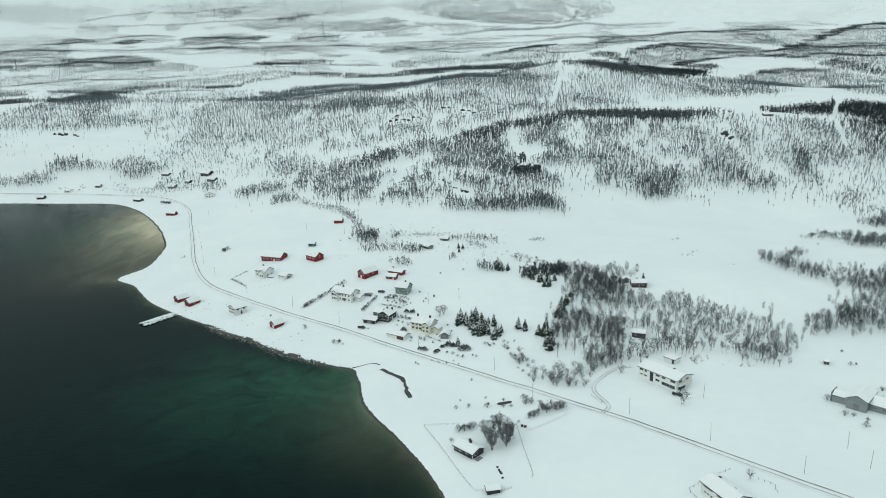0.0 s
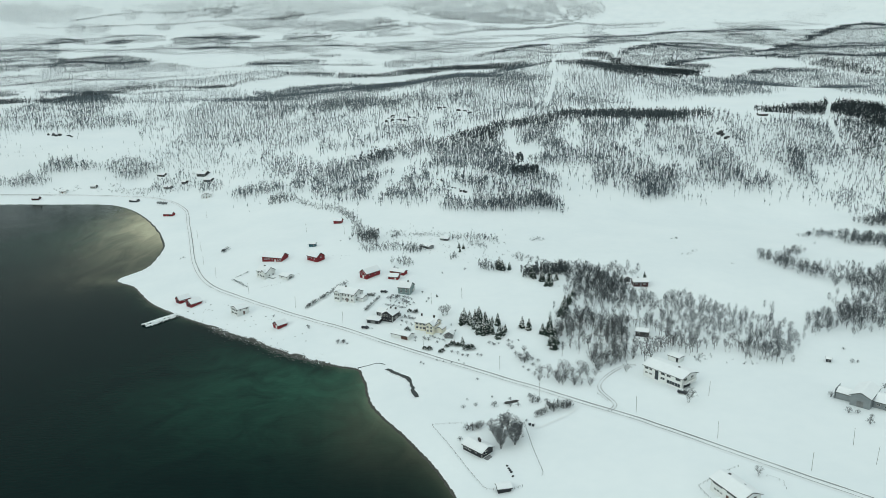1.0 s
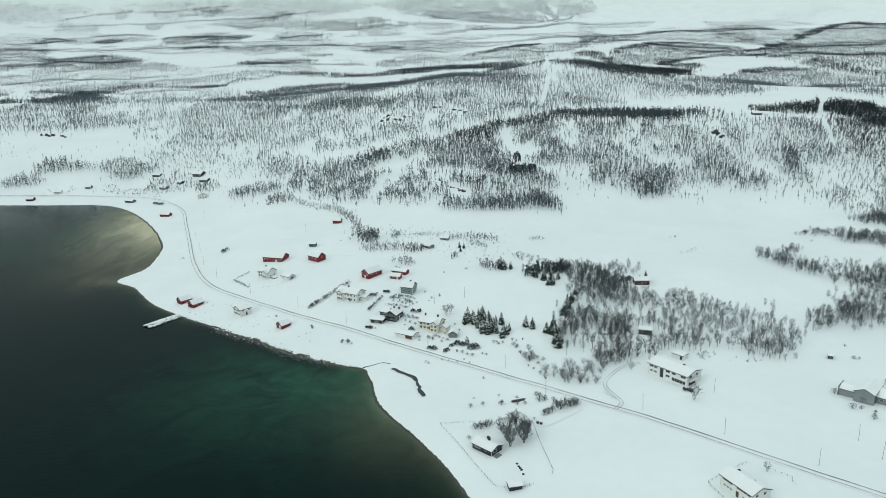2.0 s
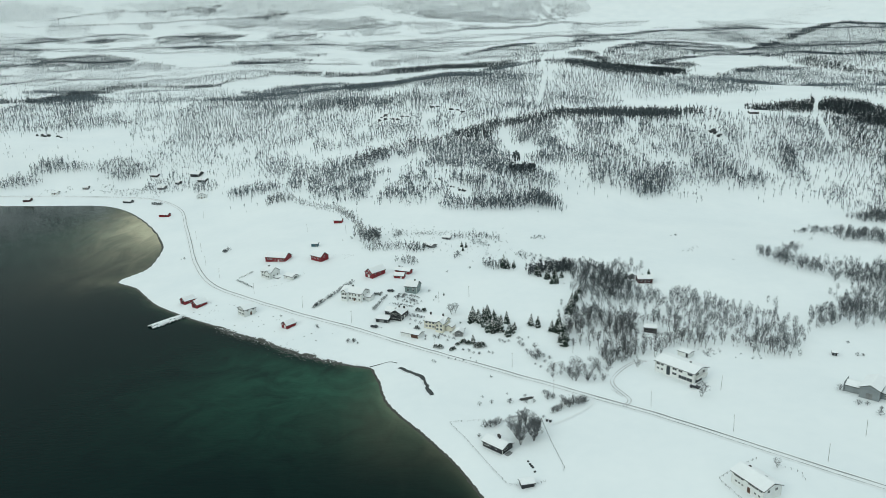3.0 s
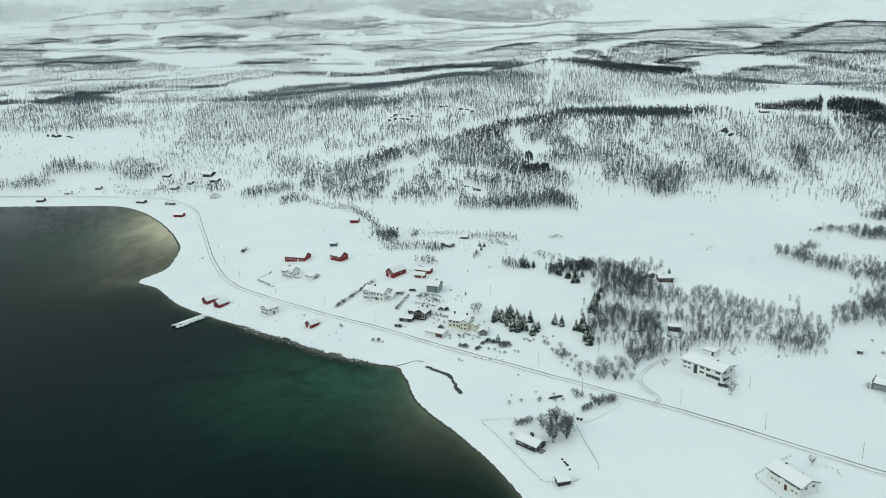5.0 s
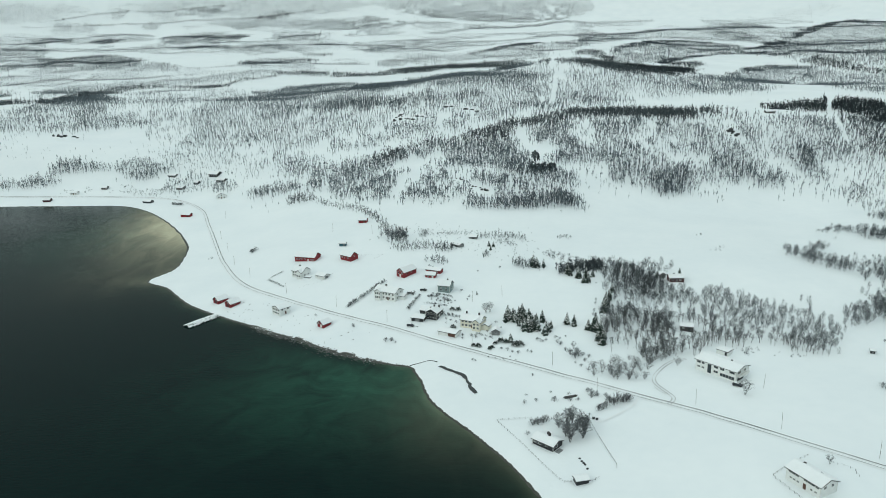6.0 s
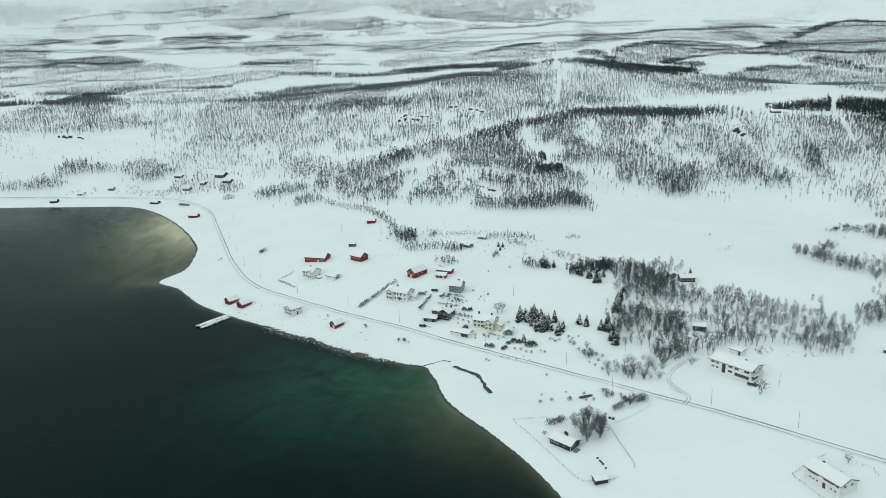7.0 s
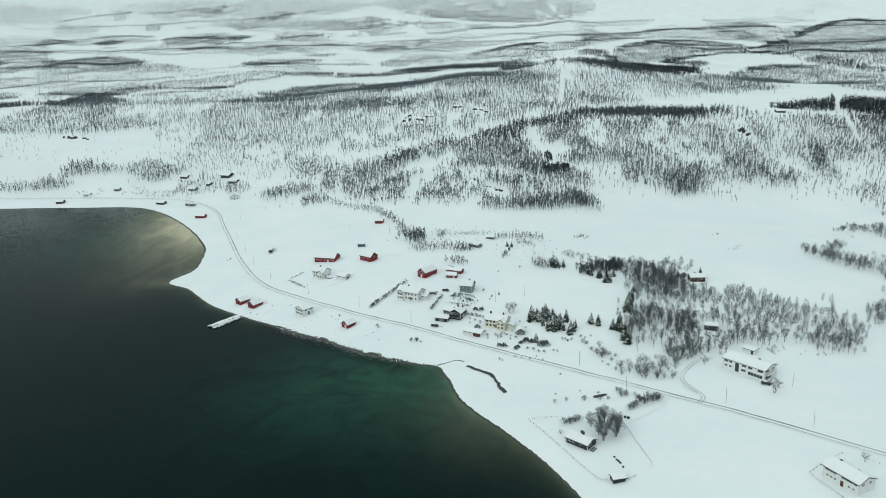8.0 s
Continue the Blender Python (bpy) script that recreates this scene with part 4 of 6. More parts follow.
SHAPES = {
    "scrub": [bush_template(30, 0.6, 0.015, s) for s in range(6)],
    "copse": [crown_template(15, 0.19, 0.019, s + 90, 0.1) for s in range(6)],
    "mid": [crown_template(8, w, 0.0205, s + 10) for s, w in enumerate((0.10, 0.12, 0.14, 0.11, 0.17, 0.09, 0.13, 0.15))],
    "mid_far": [crown_template(4, w, 0.032, s + 70) for s, w in enumerate((0.10, 0.12, 0.14, 0.11, 0.17, 0.09, 0.13, 0.15))],
    "dense": [crown_template(5, 0.19, 0.042, s + 20, 0.15) for s in range(6)],
    "far": [crown_template(2, 0.14, 0.074, s + 30, 0.2) for s in range(6)],
    "clump": [tree_template(4, 0.22, 0.13, s + 40, 0.0, 0.4) for s in range(6)],
}
SHAPES["bands"] = [tree_template(1, 0.2, 0.15, s + 30, 0.1, 0.35) for s in range(6)]
LOOKS = {"scrub": ("scrub", WOOD_DENSE, "low bare willow and birch scrub in snow"), "mid": ("birch_wood", WOOD_MID, "bare grey birch wood on snowy ground"),
         "dense": ("birch_belt", WOOD_DENSE, "dense dark belt of bare birches"), "far": ("distant_wood", WOOD_FAR, "distant bare birch wood on white hills")}
LOOKS["mid_far"] = LOOKS["mid"]
SHAPES["dark"] = SHAPES["dense"]
LOOKS["dark"] = ("birch_belt", WOOD_DARK, "dark close-grown belt of trees on a crest")
LOOKS["clump"] = ("distant_wood", WOOD_FAR, "dark birch belt across the far white fells")
SHAPES["thicket"] = [crown_template(16, 0.17, 0.024, s + 50, 0.05) for s in range(5)]
LOOKS["thicket"] = ("thicket", WOOD_DENSE, "dense dark thicket of young trees beside the grove")
LOOKS["copse"] = ("copse", WOOD_DENSE, "small copse of young bare birches in snow")
LOOKS["bands"] = ("distant_wood", WOOD_FAR, "bands of birch scrub on the far white fells")
NEAR_SPOTS, SCRUB_SPOTS = [], []


def stand(words, kind, spacing, tall, clump, poly):
    x, y = scatter(poly, spacing, clump, kind == "bands")
    if not len(x):
        return
    if kind == "near":
        NEAR_SPOTS.extend(zip(x, y, np.full(len(x), tall)))
        return
    if kind == "willow":
        SCRUB_SPOTS.extend(zip(x, y, np.full(len(x), tall)))
        return
    name, mat, label = LOOKS[kind]
    if kind == "mid" and y.mean() > 950:
        kind = "mid_far"
    plant(name, x, y, tall, SHAPES[kind], mat, label if words == "belt" else label + ", " + words)


stand("foot of the hill", "mid", 2.7, 9.4, 0.32, [(-115, 673), (-89, 695), (-69, 725), (-34, 733), (2, 692), (23, 666), (50, 654), (77, 634), (102, 617), (122, 614), (120, 601), (99, 592), (68, 583), (44, 577), (16, 582), (-18, 595), (-54, 621), (-84, 658)])
stand("lower edge of the hill", "mid", 2.1, 8.8, 0.0, [(11, 591), (50, 597), (96, 611), (122, 613), (118, 598), (83, 587), (49, 576), (20, 579)])
stand("hill shelf", "mid", 2.5, 8.8, 0.12, [(43, 673), (82, 683), (111, 670), (123, 662), (128, 639), (124, 619), (103, 622), (77, 640), (56, 664)])
stand("front hill", "mid", 2.9, 8.8, 0.3, [(-138, 787), (-101, 801), (-69, 807), (-37, 826), (-4, 834), (29, 821), (67, 810), (92, 796), (82, 679), (51, 671), (14, 723), (-10, 719), (-41, 752), (-69, 732), (-96, 707), (-118, 685), (-137, 748)])
stand("front hill", "mid", 2.9, 8.8, 0.3, [(160, 821), (200, 822), (243, 791), (304, 767), (338, 774), (367, 790), (415, 803), (449, 806), (455, 792), (451, 761), (428, 706), (395, 697), (375, 669), (352, 667), (311, 663), (264, 652), (239, 642), (212, 626), (193, 630), (194, 652), (188, 673), (164, 688), (144, 645), (139, 681), (145, 739)])
stand("slope clump", "mid", 2.7, 10.0, 0.12, [(199, 661), (218, 681), (232, 687), (245, 678), (241, 658), (222, 640), (210, 626), (195, 631)])
stand("slope clump", "mid", 2.7, 9.4, 0.12, [(164, 678), (182, 684), (186, 664), (170, 645), (156, 647)])
stand("slope clump", "mid", 2.7, 9.4, 0.12, [(272, 692), (309, 700), (314, 683), (295, 662), (268, 657)])
stand("slope clump", "mid", 2.7, 9.4, 0.12, [(319, 681), (346, 691), (341, 672), (321, 666)])
stand("slope clump", "mid", 2.7, 9.4, 0.12, [(377, 715), (395, 729), (390, 700), (380, 691), (370, 696)])
stand("slope clump", "mid", 2.7, 9.4, 0.12, [(415, 744), (440, 740), (427, 706), (406, 698), (397, 705)])
stand("crown of the hill", "mid", 2.5, 8.8, 0.1, [(111, 854), (161, 826), (139, 692), (112, 677), (111, 708), (131, 721), (134, 745), (121, 758), (123, 788), (104, 769)])
stand("ridge crest", "dense", 3.8, 10.0, 0.0, [(-75, 802), (-38, 835), (-11, 855), (30, 854), (66, 878), (104, 903), (142, 919), (181, 930), (162, 832), (126, 856), (102, 861), (90, 807), (61, 812), (22, 820), (-11, 826), (-36, 790), (-61, 780)])
stand("ridge crest", "dense", 4.3, 10.6, 0.0, [(178, 955), (230, 985), (268, 979), (349, 1033), (329, 834), (362, 809), (346, 794), (312, 788), (273, 803), (252, 821), (207, 853), (165, 845)])
stand("east ridge", "dark", 3.4, 11.2, 0.0, [(392, 831), (551, 1072), (607, 1081), (637, 1073), (669, 1041), (631, 886), (563, 768), (525, 802), (551, 886), (581, 982), (551, 965), (542, 990), (522, 1014), (389, 819)])
stand("slope east of the ski track", "dense", 4.0, 8.8, 0.05, [(506, 856), (527, 846), (516, 788), (551, 751), (502, 678), (463, 700), (444, 709), (454, 749)])
stand("long slope", "mid", 4.4, 8.8, 0.3, [(-345, 1169), (-358, 1493), (-331, 1788), (-233, 1897), (-143, 1718), (-10, 1972), (149, 2032), (241, 1336), (186, 989), (138, 944), (107, 932), (68, 910), (24, 881), (-11, 868), (-53, 859), (-108, 862), (-134, 848), (-185, 903), (-239, 948), (-291, 971), (-352, 1043), (-402, 1094), (-411, 1146)])
stand("open slope", "mid", 4.9, 7.5, 0.42, [(-437, 1096), (-350, 1036), (-238, 942), (-133, 840), (-77, 818), (-101, 801), (-139, 797), (-141, 734), (-166, 803), (-236, 903), (-297, 916), (-372, 964), (-421, 1010)])
stand("crest of the long slope", "dense", 4.7, 10.6, 0.0, [(-432, 2251), (-353, 2302), (-203, 2223), (-98, 2214), (6, 2382), (177, 2427), (358, 2367), (271, 1417), (334, 1448), (425, 1574), (457, 1476), (531, 1520), (539, 1492), (433, 1395), (352, 1340), (260, 1354), (248, 2208), (109, 2192), (6, 2108), (-94, 2129), (-195, 2134), (-340, 2219), (-423, 2201)])
stand("west crest", "dense", 5.6, 10.6, 0.0, [(-872, 1477), (-661, 1253), (-705, 1387), (-770, 1629), (-808, 1861), (-773, 1957), (-713, 2003), (-636, 2005), (-560, 2009), (-528, 2073), (-460, 2131), (-413, 2245), (-403, 2187), (-455, 2107), (-517, 2025), (-527, 1890), (-627, 1974), (-697, 1955), (-748, 1892), (-728, 1677), (-669, 1413), (-631, 1231), (-738, 1252)])
stand("west shoulder", "mid", 4.2, 8.8, 0.25, [(-642, 1115), (-632, 1162), (-640, 1250), (-740, 1564), (-728, 1677), (-537, 1293), (-496, 1170), (-497, 1137), (-543, 1142), (-582, 1131), (-603, 1104)])
stand("west slope", "mid", 4.0, 8.8, 0.1, [(-687, 1075), (-648, 1094), (-604, 1107), (-539, 1133), (-461, 1160), (-407, 1161), (-378, 1100), (-426, 1067), (-479, 1052), (-521, 1037), (-569, 1037), (-651, 1014)])
stand("upper slope", "mid", 5.6, 8.8, 0.05, [(-966, 1875), (-928, 1966), (-805, 2044), (-678, 2144), (-567, 2231), (-424, 2302), (-411, 2234), (-536, 2102), (-574, 2062), (-660, 2030), (-720, 2024), (-815, 1879), (-800, 1692), (-805, 1571)])
stand("open slope", "mid_far", 7.5, 7, 0.35, [(-681, 1626), (-687, 1928), (-485, 1742), (-443, 1791), (-340, 1219), (-418, 1166), (-491, 1190)])
stand("far patch", "dense", 7.3, 8.8, 0.1, [(-1178, 1929), (-1067, 1928), (-920, 1668), (-1053, 1720)])
stand("far ledge", "far", 5.3, 8, 0.05, [(-1897, 3151), (-1741, 3219), (-1686, 3304), (-1541, 3207), (-1502, 3097), (-1593, 2979), (-1740, 2881)])
stand("far ledge", "far", 6.6, 8, 0.3, [(-1726, 2857), (-1568, 2930), (-1443, 2996), (-1292, 2765), (-1213, 2395), (-1265, 2287), (-1372, 2260)])
stand("far ledge", "far", 5.6, 8, 0.18, [(-1224, 2419), (-1356, 2905), (-1259, 3023), (-1131, 2899), (-1022, 2839), (-956, 2495), (-863, 2447), (-749, 2380), (-733, 2268), (-811, 2291), (-922, 2306), (-1028, 2304), (-1117, 2269), (-1164, 2259)])
stand("far ledge", "clump", 6.4, 6.0, 0.05, [(-1843, 3675), (-1809, 3843), (-1691, 3742), (-1610, 3648), (-1697, 3541), (-1691, 3393)])
stand("far ledge", "clump", 6.4, 6.0, 0.05, [(-1567, 3680), (-1538, 3859), (-1442, 3682), (-1395, 3525), (-1508, 3569)])
stand("far ledge", "clump", 6.4, 6.0, 0.1, [(-1231, 3702), (-1172, 3966), (-1033, 4018), (-828, 3909), (-825, 3629), (-832, 3423), (-1011, 3501), (-1150, 3473)])
stand("far ledge", "far", 6.2, 8, 0.1, [(-997, 3188), (-992, 3432), (-785, 3225), (-603, 3315), (-499, 3137), (-418, 3072), (-559, 3064), (-756, 3104), (-922, 3097)])
stand("far ledge", "far", 5.8, 8, 0.05, [(-625, 2634), (-596, 2786), (-517, 2826), (-429, 2821), (-346, 2678), (-395, 2587), (-495, 2489), (-565, 2421)])
stand("far ledge", "far", 5.8, 8, 0.05, [(-447, 2870), (-398, 2919), (-300, 2838), (-341, 2818)])
stand("fell wood", "clump", 7.8, 6.0, 0.2, [(-727, 4021), (-614, 4098), (-395, 3788), (-421, 3507), (-311, 3472), (-207, 3518), (-222, 3341), (-340, 3239), (-529, 3504), (-639, 3595)])
stand("fell wood", "clump", 7.8, 6.0, 0.05, [(-327, 3670), (-230, 3966), (-166, 3884), (-16, 3725), (-31, 3666), (-161, 3751), (-271, 3677)])
stand("fell wood", "far", 7.7, 8, 0.1, [(-191, 2865), (-139, 3201), (-42, 3342), (66, 3555), (88, 3350), (-15, 3192), (-126, 2891)])
stand("middle wood", "far", 6.8, 8, 0.05, [(-131, 2523), (-35, 2774), (71, 2721), (192, 2640), (302, 2700), (429, 2846), (503, 2830), (707, 2996), (919, 3446), (628, 2655), (485, 2556), (454, 2390), (279, 2494), (183, 2509), (45, 2488), (-106, 2395)])
stand("middle line", "clump", 6.2, 6.8, 0.0, [(192, 2631), (310, 2772), (449, 2980), (527, 2964), (507, 2850), (398, 2788), (299, 2678), (210, 2608)])
stand("far line", "clump", 7.5, 6.8, 0.0, [(70, 3722), (278, 3817), (498, 3925), (727, 4020), (913, 4019), (1147, 3967), (1348, 3924), (1130, 3907), (897, 3945), (714, 3946), (486, 3833), (272, 3737), (69, 3680)])
stand("fell scrub", "clump", 9.0, 6.0, 0.25, [(-762, 4241), (-507, 4276), (-177, 4200), (15, 4088), (291, 4001), (446, 4010), (429, 3850), (130, 3798), (-105, 3854), (-329, 4057), (-621, 4150), (-754, 4188)])
stand("mountain wood", "clump", 6.2, 6.5, 0.2, [(-218, 4456), (-48, 4501), (89, 4516), (837, 4459), (1047, 4366), (1087, 4248), (977, 4163), (830, 4072), (641, 4066), (393, 4094), (143, 4162), (-49, 4325)])
stand("fell streaks", "bands", 5.4, 6, 0.36, [(-2379, 4028), (-2164, 4134), (-1911, 4184), (-1731, 4196), (-1857, 4115), (-1998, 4015), (-2109, 3936), (-2293, 3848)])
stand("fell line", "clump", 6.1, 8, 0.0, [(-1972, 4022), (-1873, 4077), (-1747, 4151), (-1637, 4194), (-1457, 4221), (-1220, 4289), (-1040, 4359), (-1038, 4348), (-1217, 4278), (-1452, 4205), (-1633, 4181), (-1743, 4137), (-1869, 4064)])
stand("fell line", "clump", 6.1, 8, 0.1, [(-2078, 3930), (-1715, 4056), (-1340, 4133), (-983, 4226), (-737, 4298), (-515, 4368), (-514, 4357), (-735, 4279), (-980, 4207), (-1337, 4122), (-1710, 4043)])
stand("fell patch", "clump", 6.1, 8, 0.2, [(-1311, 4205), (-1217, 4278), (-1096, 4311), (-1050, 4274), (-1141, 4223)])
stand("fell patch", "clump", 6.1, 8, 0.15, [(-869, 4207), (-836, 4307), (-742, 4338), (-641, 4318), (-698, 4252)])
stand("fell scrub", "bands", 5.4, 6, 0.36, [(-1681, 3963), (-1362, 4100), (-882, 4190), (-749, 4156), (-980, 4056), (-1373, 3935), (-1642, 3862)])
stand("fell scrub", "bands", 5.4, 6, 0.36, [(-1678, 4224), (-1176, 4385), (-524, 4481), (-184, 4447), (-380, 4344), (-766, 4271), (-1020, 4251), (-1348, 4162), (-1612, 4112)])
stand("gorge", "dark", 4.9, 11.2, 0.0, [(549, 2483), (621, 2537), (648, 2450), (652, 2292), (500, 1637), (703, 2019), (745, 1960), (632, 1643), (559, 1497), (498, 1458), (452, 1458), (449, 1549), (618, 2300), (601, 2414), (547, 2427)])
stand("gorge side", "dense", 6.2, 8.8, 0.05, [(518, 2337), (585, 2312), (448, 1569), (433, 1453), (356, 1357), (301, 1348)])
stand("north shelf", "far", 6.1, 8, 0.0, [(658, 2451), (761, 2611), (886, 2751), (1045, 2892), (1156, 2829), (1250, 2790), (1166, 2428), (1049, 2335), (981, 2394), (836, 2252), (743, 2186), (674, 2185), (659, 2318)])
stand("north shelf line", "clump", 6.2, 6.8, 0.0, [(672, 2471), (797, 2665), (947, 2872), (1093, 2962), (1207, 2846), (1185, 2791), (1061, 2874), (889, 2694), (769, 2571), (675, 2443)])
stand("shelf line", "clump", 5.4, 6.8, 0.0, [(752, 2213), (867, 2290), (967, 2315), (1095, 2355), (1121, 2222), (1140, 2157), (1089, 2155), (1041, 2276), (949, 2271), (836, 2206), (726, 2087)])
stand("shelf end", "dark", 5.6, 10.0, 0.0, [(754, 2128), (822, 2079), (816, 2001), (773, 1951), (613, 1681)])
stand("valley wood", "mid", 4.7, 8.8, 0.1, [(252, 1315), (294, 1316), (362, 1336), (423, 1362), (495, 1415), (556, 1456), (708, 1621), (834, 1812), (943, 1951), (991, 1955), (1054, 1928), (1059, 1802), (1078, 1694), (1123, 1565), (812, 1128), (1030, 1599), (974, 1651), (904, 1669), (658, 1330), (573, 1215), (514, 1189), (492, 1232), (427, 1212), (383, 1190), (411, 1294), (378, 1281), (317, 1129), (236, 1047), (199, 1029)])
stand("valley rim", "dense", 5.6, 10.0, 0.0, [(726, 1662), (897, 1919), (1006, 1985), (1058, 1935), (1074, 1881), (1025, 1873), (963, 1898), (845, 1804)])
stand("high slope", "far", 6.3, 7, 0.08, [(632, 2765), (719, 3153), (919, 3446), (1092, 3485), (1396, 3642), (1577, 3603), (1776, 3730), (1677, 3404), (1591, 3077), (1775, 3289), (1775, 3149), (1376, 2755), (1307, 2869), (1158, 2952), (1012, 3072), (749, 2800)])
stand("high slope", "clump", 7.0, 6.0, 0.0, [(1279, 3110), (1415, 3171), (1465, 3013), (1429, 2888), (1319, 2897)])
stand("east heights", "far", 6.6, 8, 0.03, [(1121, 2371), (1407, 2797), (1585, 2971), (1916, 3310), (2231, 3639), (2356, 3270), (1190, 1626), (1109, 1728), (1115, 1850), (1080, 1978), (1104, 2054), (1081, 2139), (1112, 2313)])
stand("east heights line", "clump", 5.7, 7.5, 0.0, [(1131, 2385), (1427, 2837), (1595, 2991), (1924, 3325), (2241, 3656), (2315, 3363), (2244, 3256), (2212, 3607), (1812, 3128), (1558, 2918), (1335, 2650)])
stand("east belt", "dark", 5.4, 11.2, 0.0, [(1083, 2013), (1139, 2002), (1152, 1864), (1114, 1742), (1168, 1632), (1130, 1575), (1082, 1746), (1080, 1840)])
stand("east shelf wood", "mid", 4.7, 8.8, 0.05, [(903, 1643), (974, 1651), (794, 1230), (797, 1106), (756, 1045), (727, 1124), (734, 1241)])
stand("treeline scrub", "bands", 8.8, 4.6, 0.56, [(1119, 3867), (1512, 3958), (1876, 3882), (2228, 3875), (2348, 3774), (2088, 3612), (1781, 3561), (1412, 3687), (1123, 3678)])
stand("shore grove", "mid", 2.9, 9.4, 0.0, [(-472, 878), (-469, 894), (-455, 903), (-434, 895), (-391, 877), (-392, 869), (-423, 870), (-461, 869)])
stand("shore grove", "mid", 2.7, 7.5, 0.0, [(-578, 861), (-524, 863), (-484, 865), (-463, 872), (-448, 844), (-472, 840), (-513, 841), (-569, 846)])
stand("hamlet wood", "mid", 2.8, 8.8, 0.05, [(-393, 882), (-380, 894), (-351, 883), (-317, 861), (-338, 849), (-356, 845), (-383, 864)])
stand("hamlet birches", "mid", 3.4, 8.1, 0.2, [(-318, 816), (-317, 842), (-297, 844), (-271, 824), (-262, 797), (-280, 791), (-303, 792)])
stand("hamlet birches", "mid", 2.9, 8.1, 0.1, [(-262, 797), (-254, 811), (-229, 792), (-222, 767), (-251, 779)])
stand("garden birches", "mid", 2.7, 8.8, 0.05, [(-213, 752), (-195, 760), (-156, 751), (-145, 718), (-181, 726), (-206, 739)])
stand("shore bushes", "scrub", 3.5, 3, 0.3, [(-442, 835), (-390, 838), (-307, 811), (-290, 781), (-366, 811), (-431, 824)])
stand("slope shrubs", "mid", 7.8, 6.2, 0.35, [(-549, 942), (-470, 930), (-374, 927), (-323, 883), (-401, 902), (-470, 915), (-529, 902)])
stand("open wood", "mid", 4.9, 8.1, 0.35, [(-344, 906), (-257, 901), (-152, 833), (-137, 762), (-202, 787), (-236, 819), (-317, 863)])
stand("scattered birches", "mid", 9, 6.5, 0.45, [(-631, 983), (-492, 1027), (-385, 1069), (-183, 890), (-76, 814), (-73, 772), (-105, 653), (-187, 722), (-221, 788), (-313, 851), (-394, 884), (-578, 886)])
stand("scattered birches", "mid", 8, 7, 0.4, [(137, 695), (271, 758), (466, 801), (422, 695), (458, 690), (473, 636), (396, 647), (290, 650), (216, 620), (151, 630), (127, 625)])
stand("far scrub", "bands", 7.2, 4.6, 0.36, [(-2276, 3813), (-1324, 4075), (-745, 4132), (-287, 3199), (-531, 2907), (-992, 3019), (-1215, 3121), (-1971, 3278)])
stand("far scrub", "bands", 6.4, 4.6, 0.36, [(-1359, 2238), (-982, 2279), (-717, 2334), (-455, 2478), (-247, 2740), (-141, 2369), (-439, 2391), (-578, 2280), (-838, 2130), (-1003, 1949), (-1236, 2026)])
stand("far scrub", "bands", 7.2, 4.6, 0.24, [(-284, 3164), (-158, 3675), (267, 3676), (837, 3676), (1123, 3678), (757, 3320), (347, 3112), (94, 2770), (-144, 2792)])
stand("fell scrub", "bands", 5.4, 6, 0.36, [(-2293, 3848), (-1861, 4043), (-1345, 4151), (-764, 4254), (-180, 4275), (-105, 3854), (-745, 4132), (-1328, 4088), (-2276, 3813)])
stand("high scrub", "bands", 7.2, 4.6, 0.28, [(893, 3928), (1333, 3879), (1854, 3835), (1608, 3110), (1396, 3642), (919, 3446), (726, 3183)])
stand("slope band", "mid", 4.9, 8.8, 0.05, [(-151, 1656), (-10, 1943), (91, 1222), (233, 1322), (227, 1260), (87, 1163), (4, 1147), (-103, 1241)])
stand("slope band", "mid", 3.7, 8.8, 0.05, [(-184, 1196), (-87, 1151), (4, 1097), (108, 1096), (105, 1066), (4, 1058), (-81, 1066), (-161, 1098)])
stand("planted thicket", "thicket", 1.25, 6, 0.0, [(58, 428), (70, 433), (90, 439), (87, 420), (71, 418), (58, 420)])
stand("grove", "near", 2.8, 7.7, 0.1, [(89, 429), (99, 434), (110, 416), (102, 372), (92, 368), (87, 374), (83, 394)])
stand("grove", "near", 2.9, 7.7, 0.1, [(108, 415), (115, 424), (126, 423), (131, 404), (121, 395), (113, 375), (125, 375), (122, 363), (99, 366)])
stand("grove", "near", 2.3, 7.3, 0.0, [(87, 348), (103, 349), (117, 347), (120, 338), (117, 329), (103, 328), (84, 333)])
stand("grove", "near", 2.4, 7.3, 0.0, [(67, 341), (74, 359), (79, 363), (88, 358), (86, 343), (73, 335), (65, 330)])
stand("grove", "near", 5.1, 7.3, 0.1, [(71, 335), (101, 330), (96, 310), (78, 306), (70, 318)])
stand("grove", "near", 3.2, 7.7, 0.12, [(130, 380), (147, 380), (153, 368), (169, 363), (175, 356), (188, 341), (184, 325), (176, 319), (169, 311), (154, 327), (150, 326), (138, 327), (123, 317), (107, 314), (100, 320), (117, 330), (125, 356)])
stand("grove", "near", 2.5, 4.5, 0.0, [(146, 316), (162, 320), (173, 317), (168, 302), (170, 296), (155, 300), (146, 308)])
stand("bog row", "near", 2.5, 5.3, -0.2, [(224, 459), (229, 451), (235, 432), (248, 422), (250, 406), (250, 394), (245, 389), (244, 403), (239, 413), (227, 425), (220, 441)])
stand("bog row", "near", 2.5, 4.8, -0.2, [(243, 460), (255, 469), (266, 469), (257, 458), (240, 450)])
stand("bog scrub", "scrub", 3.4, 4, 0.2, [(297, 532), (330, 546), (319, 517), (295, 494), (282, 501)])
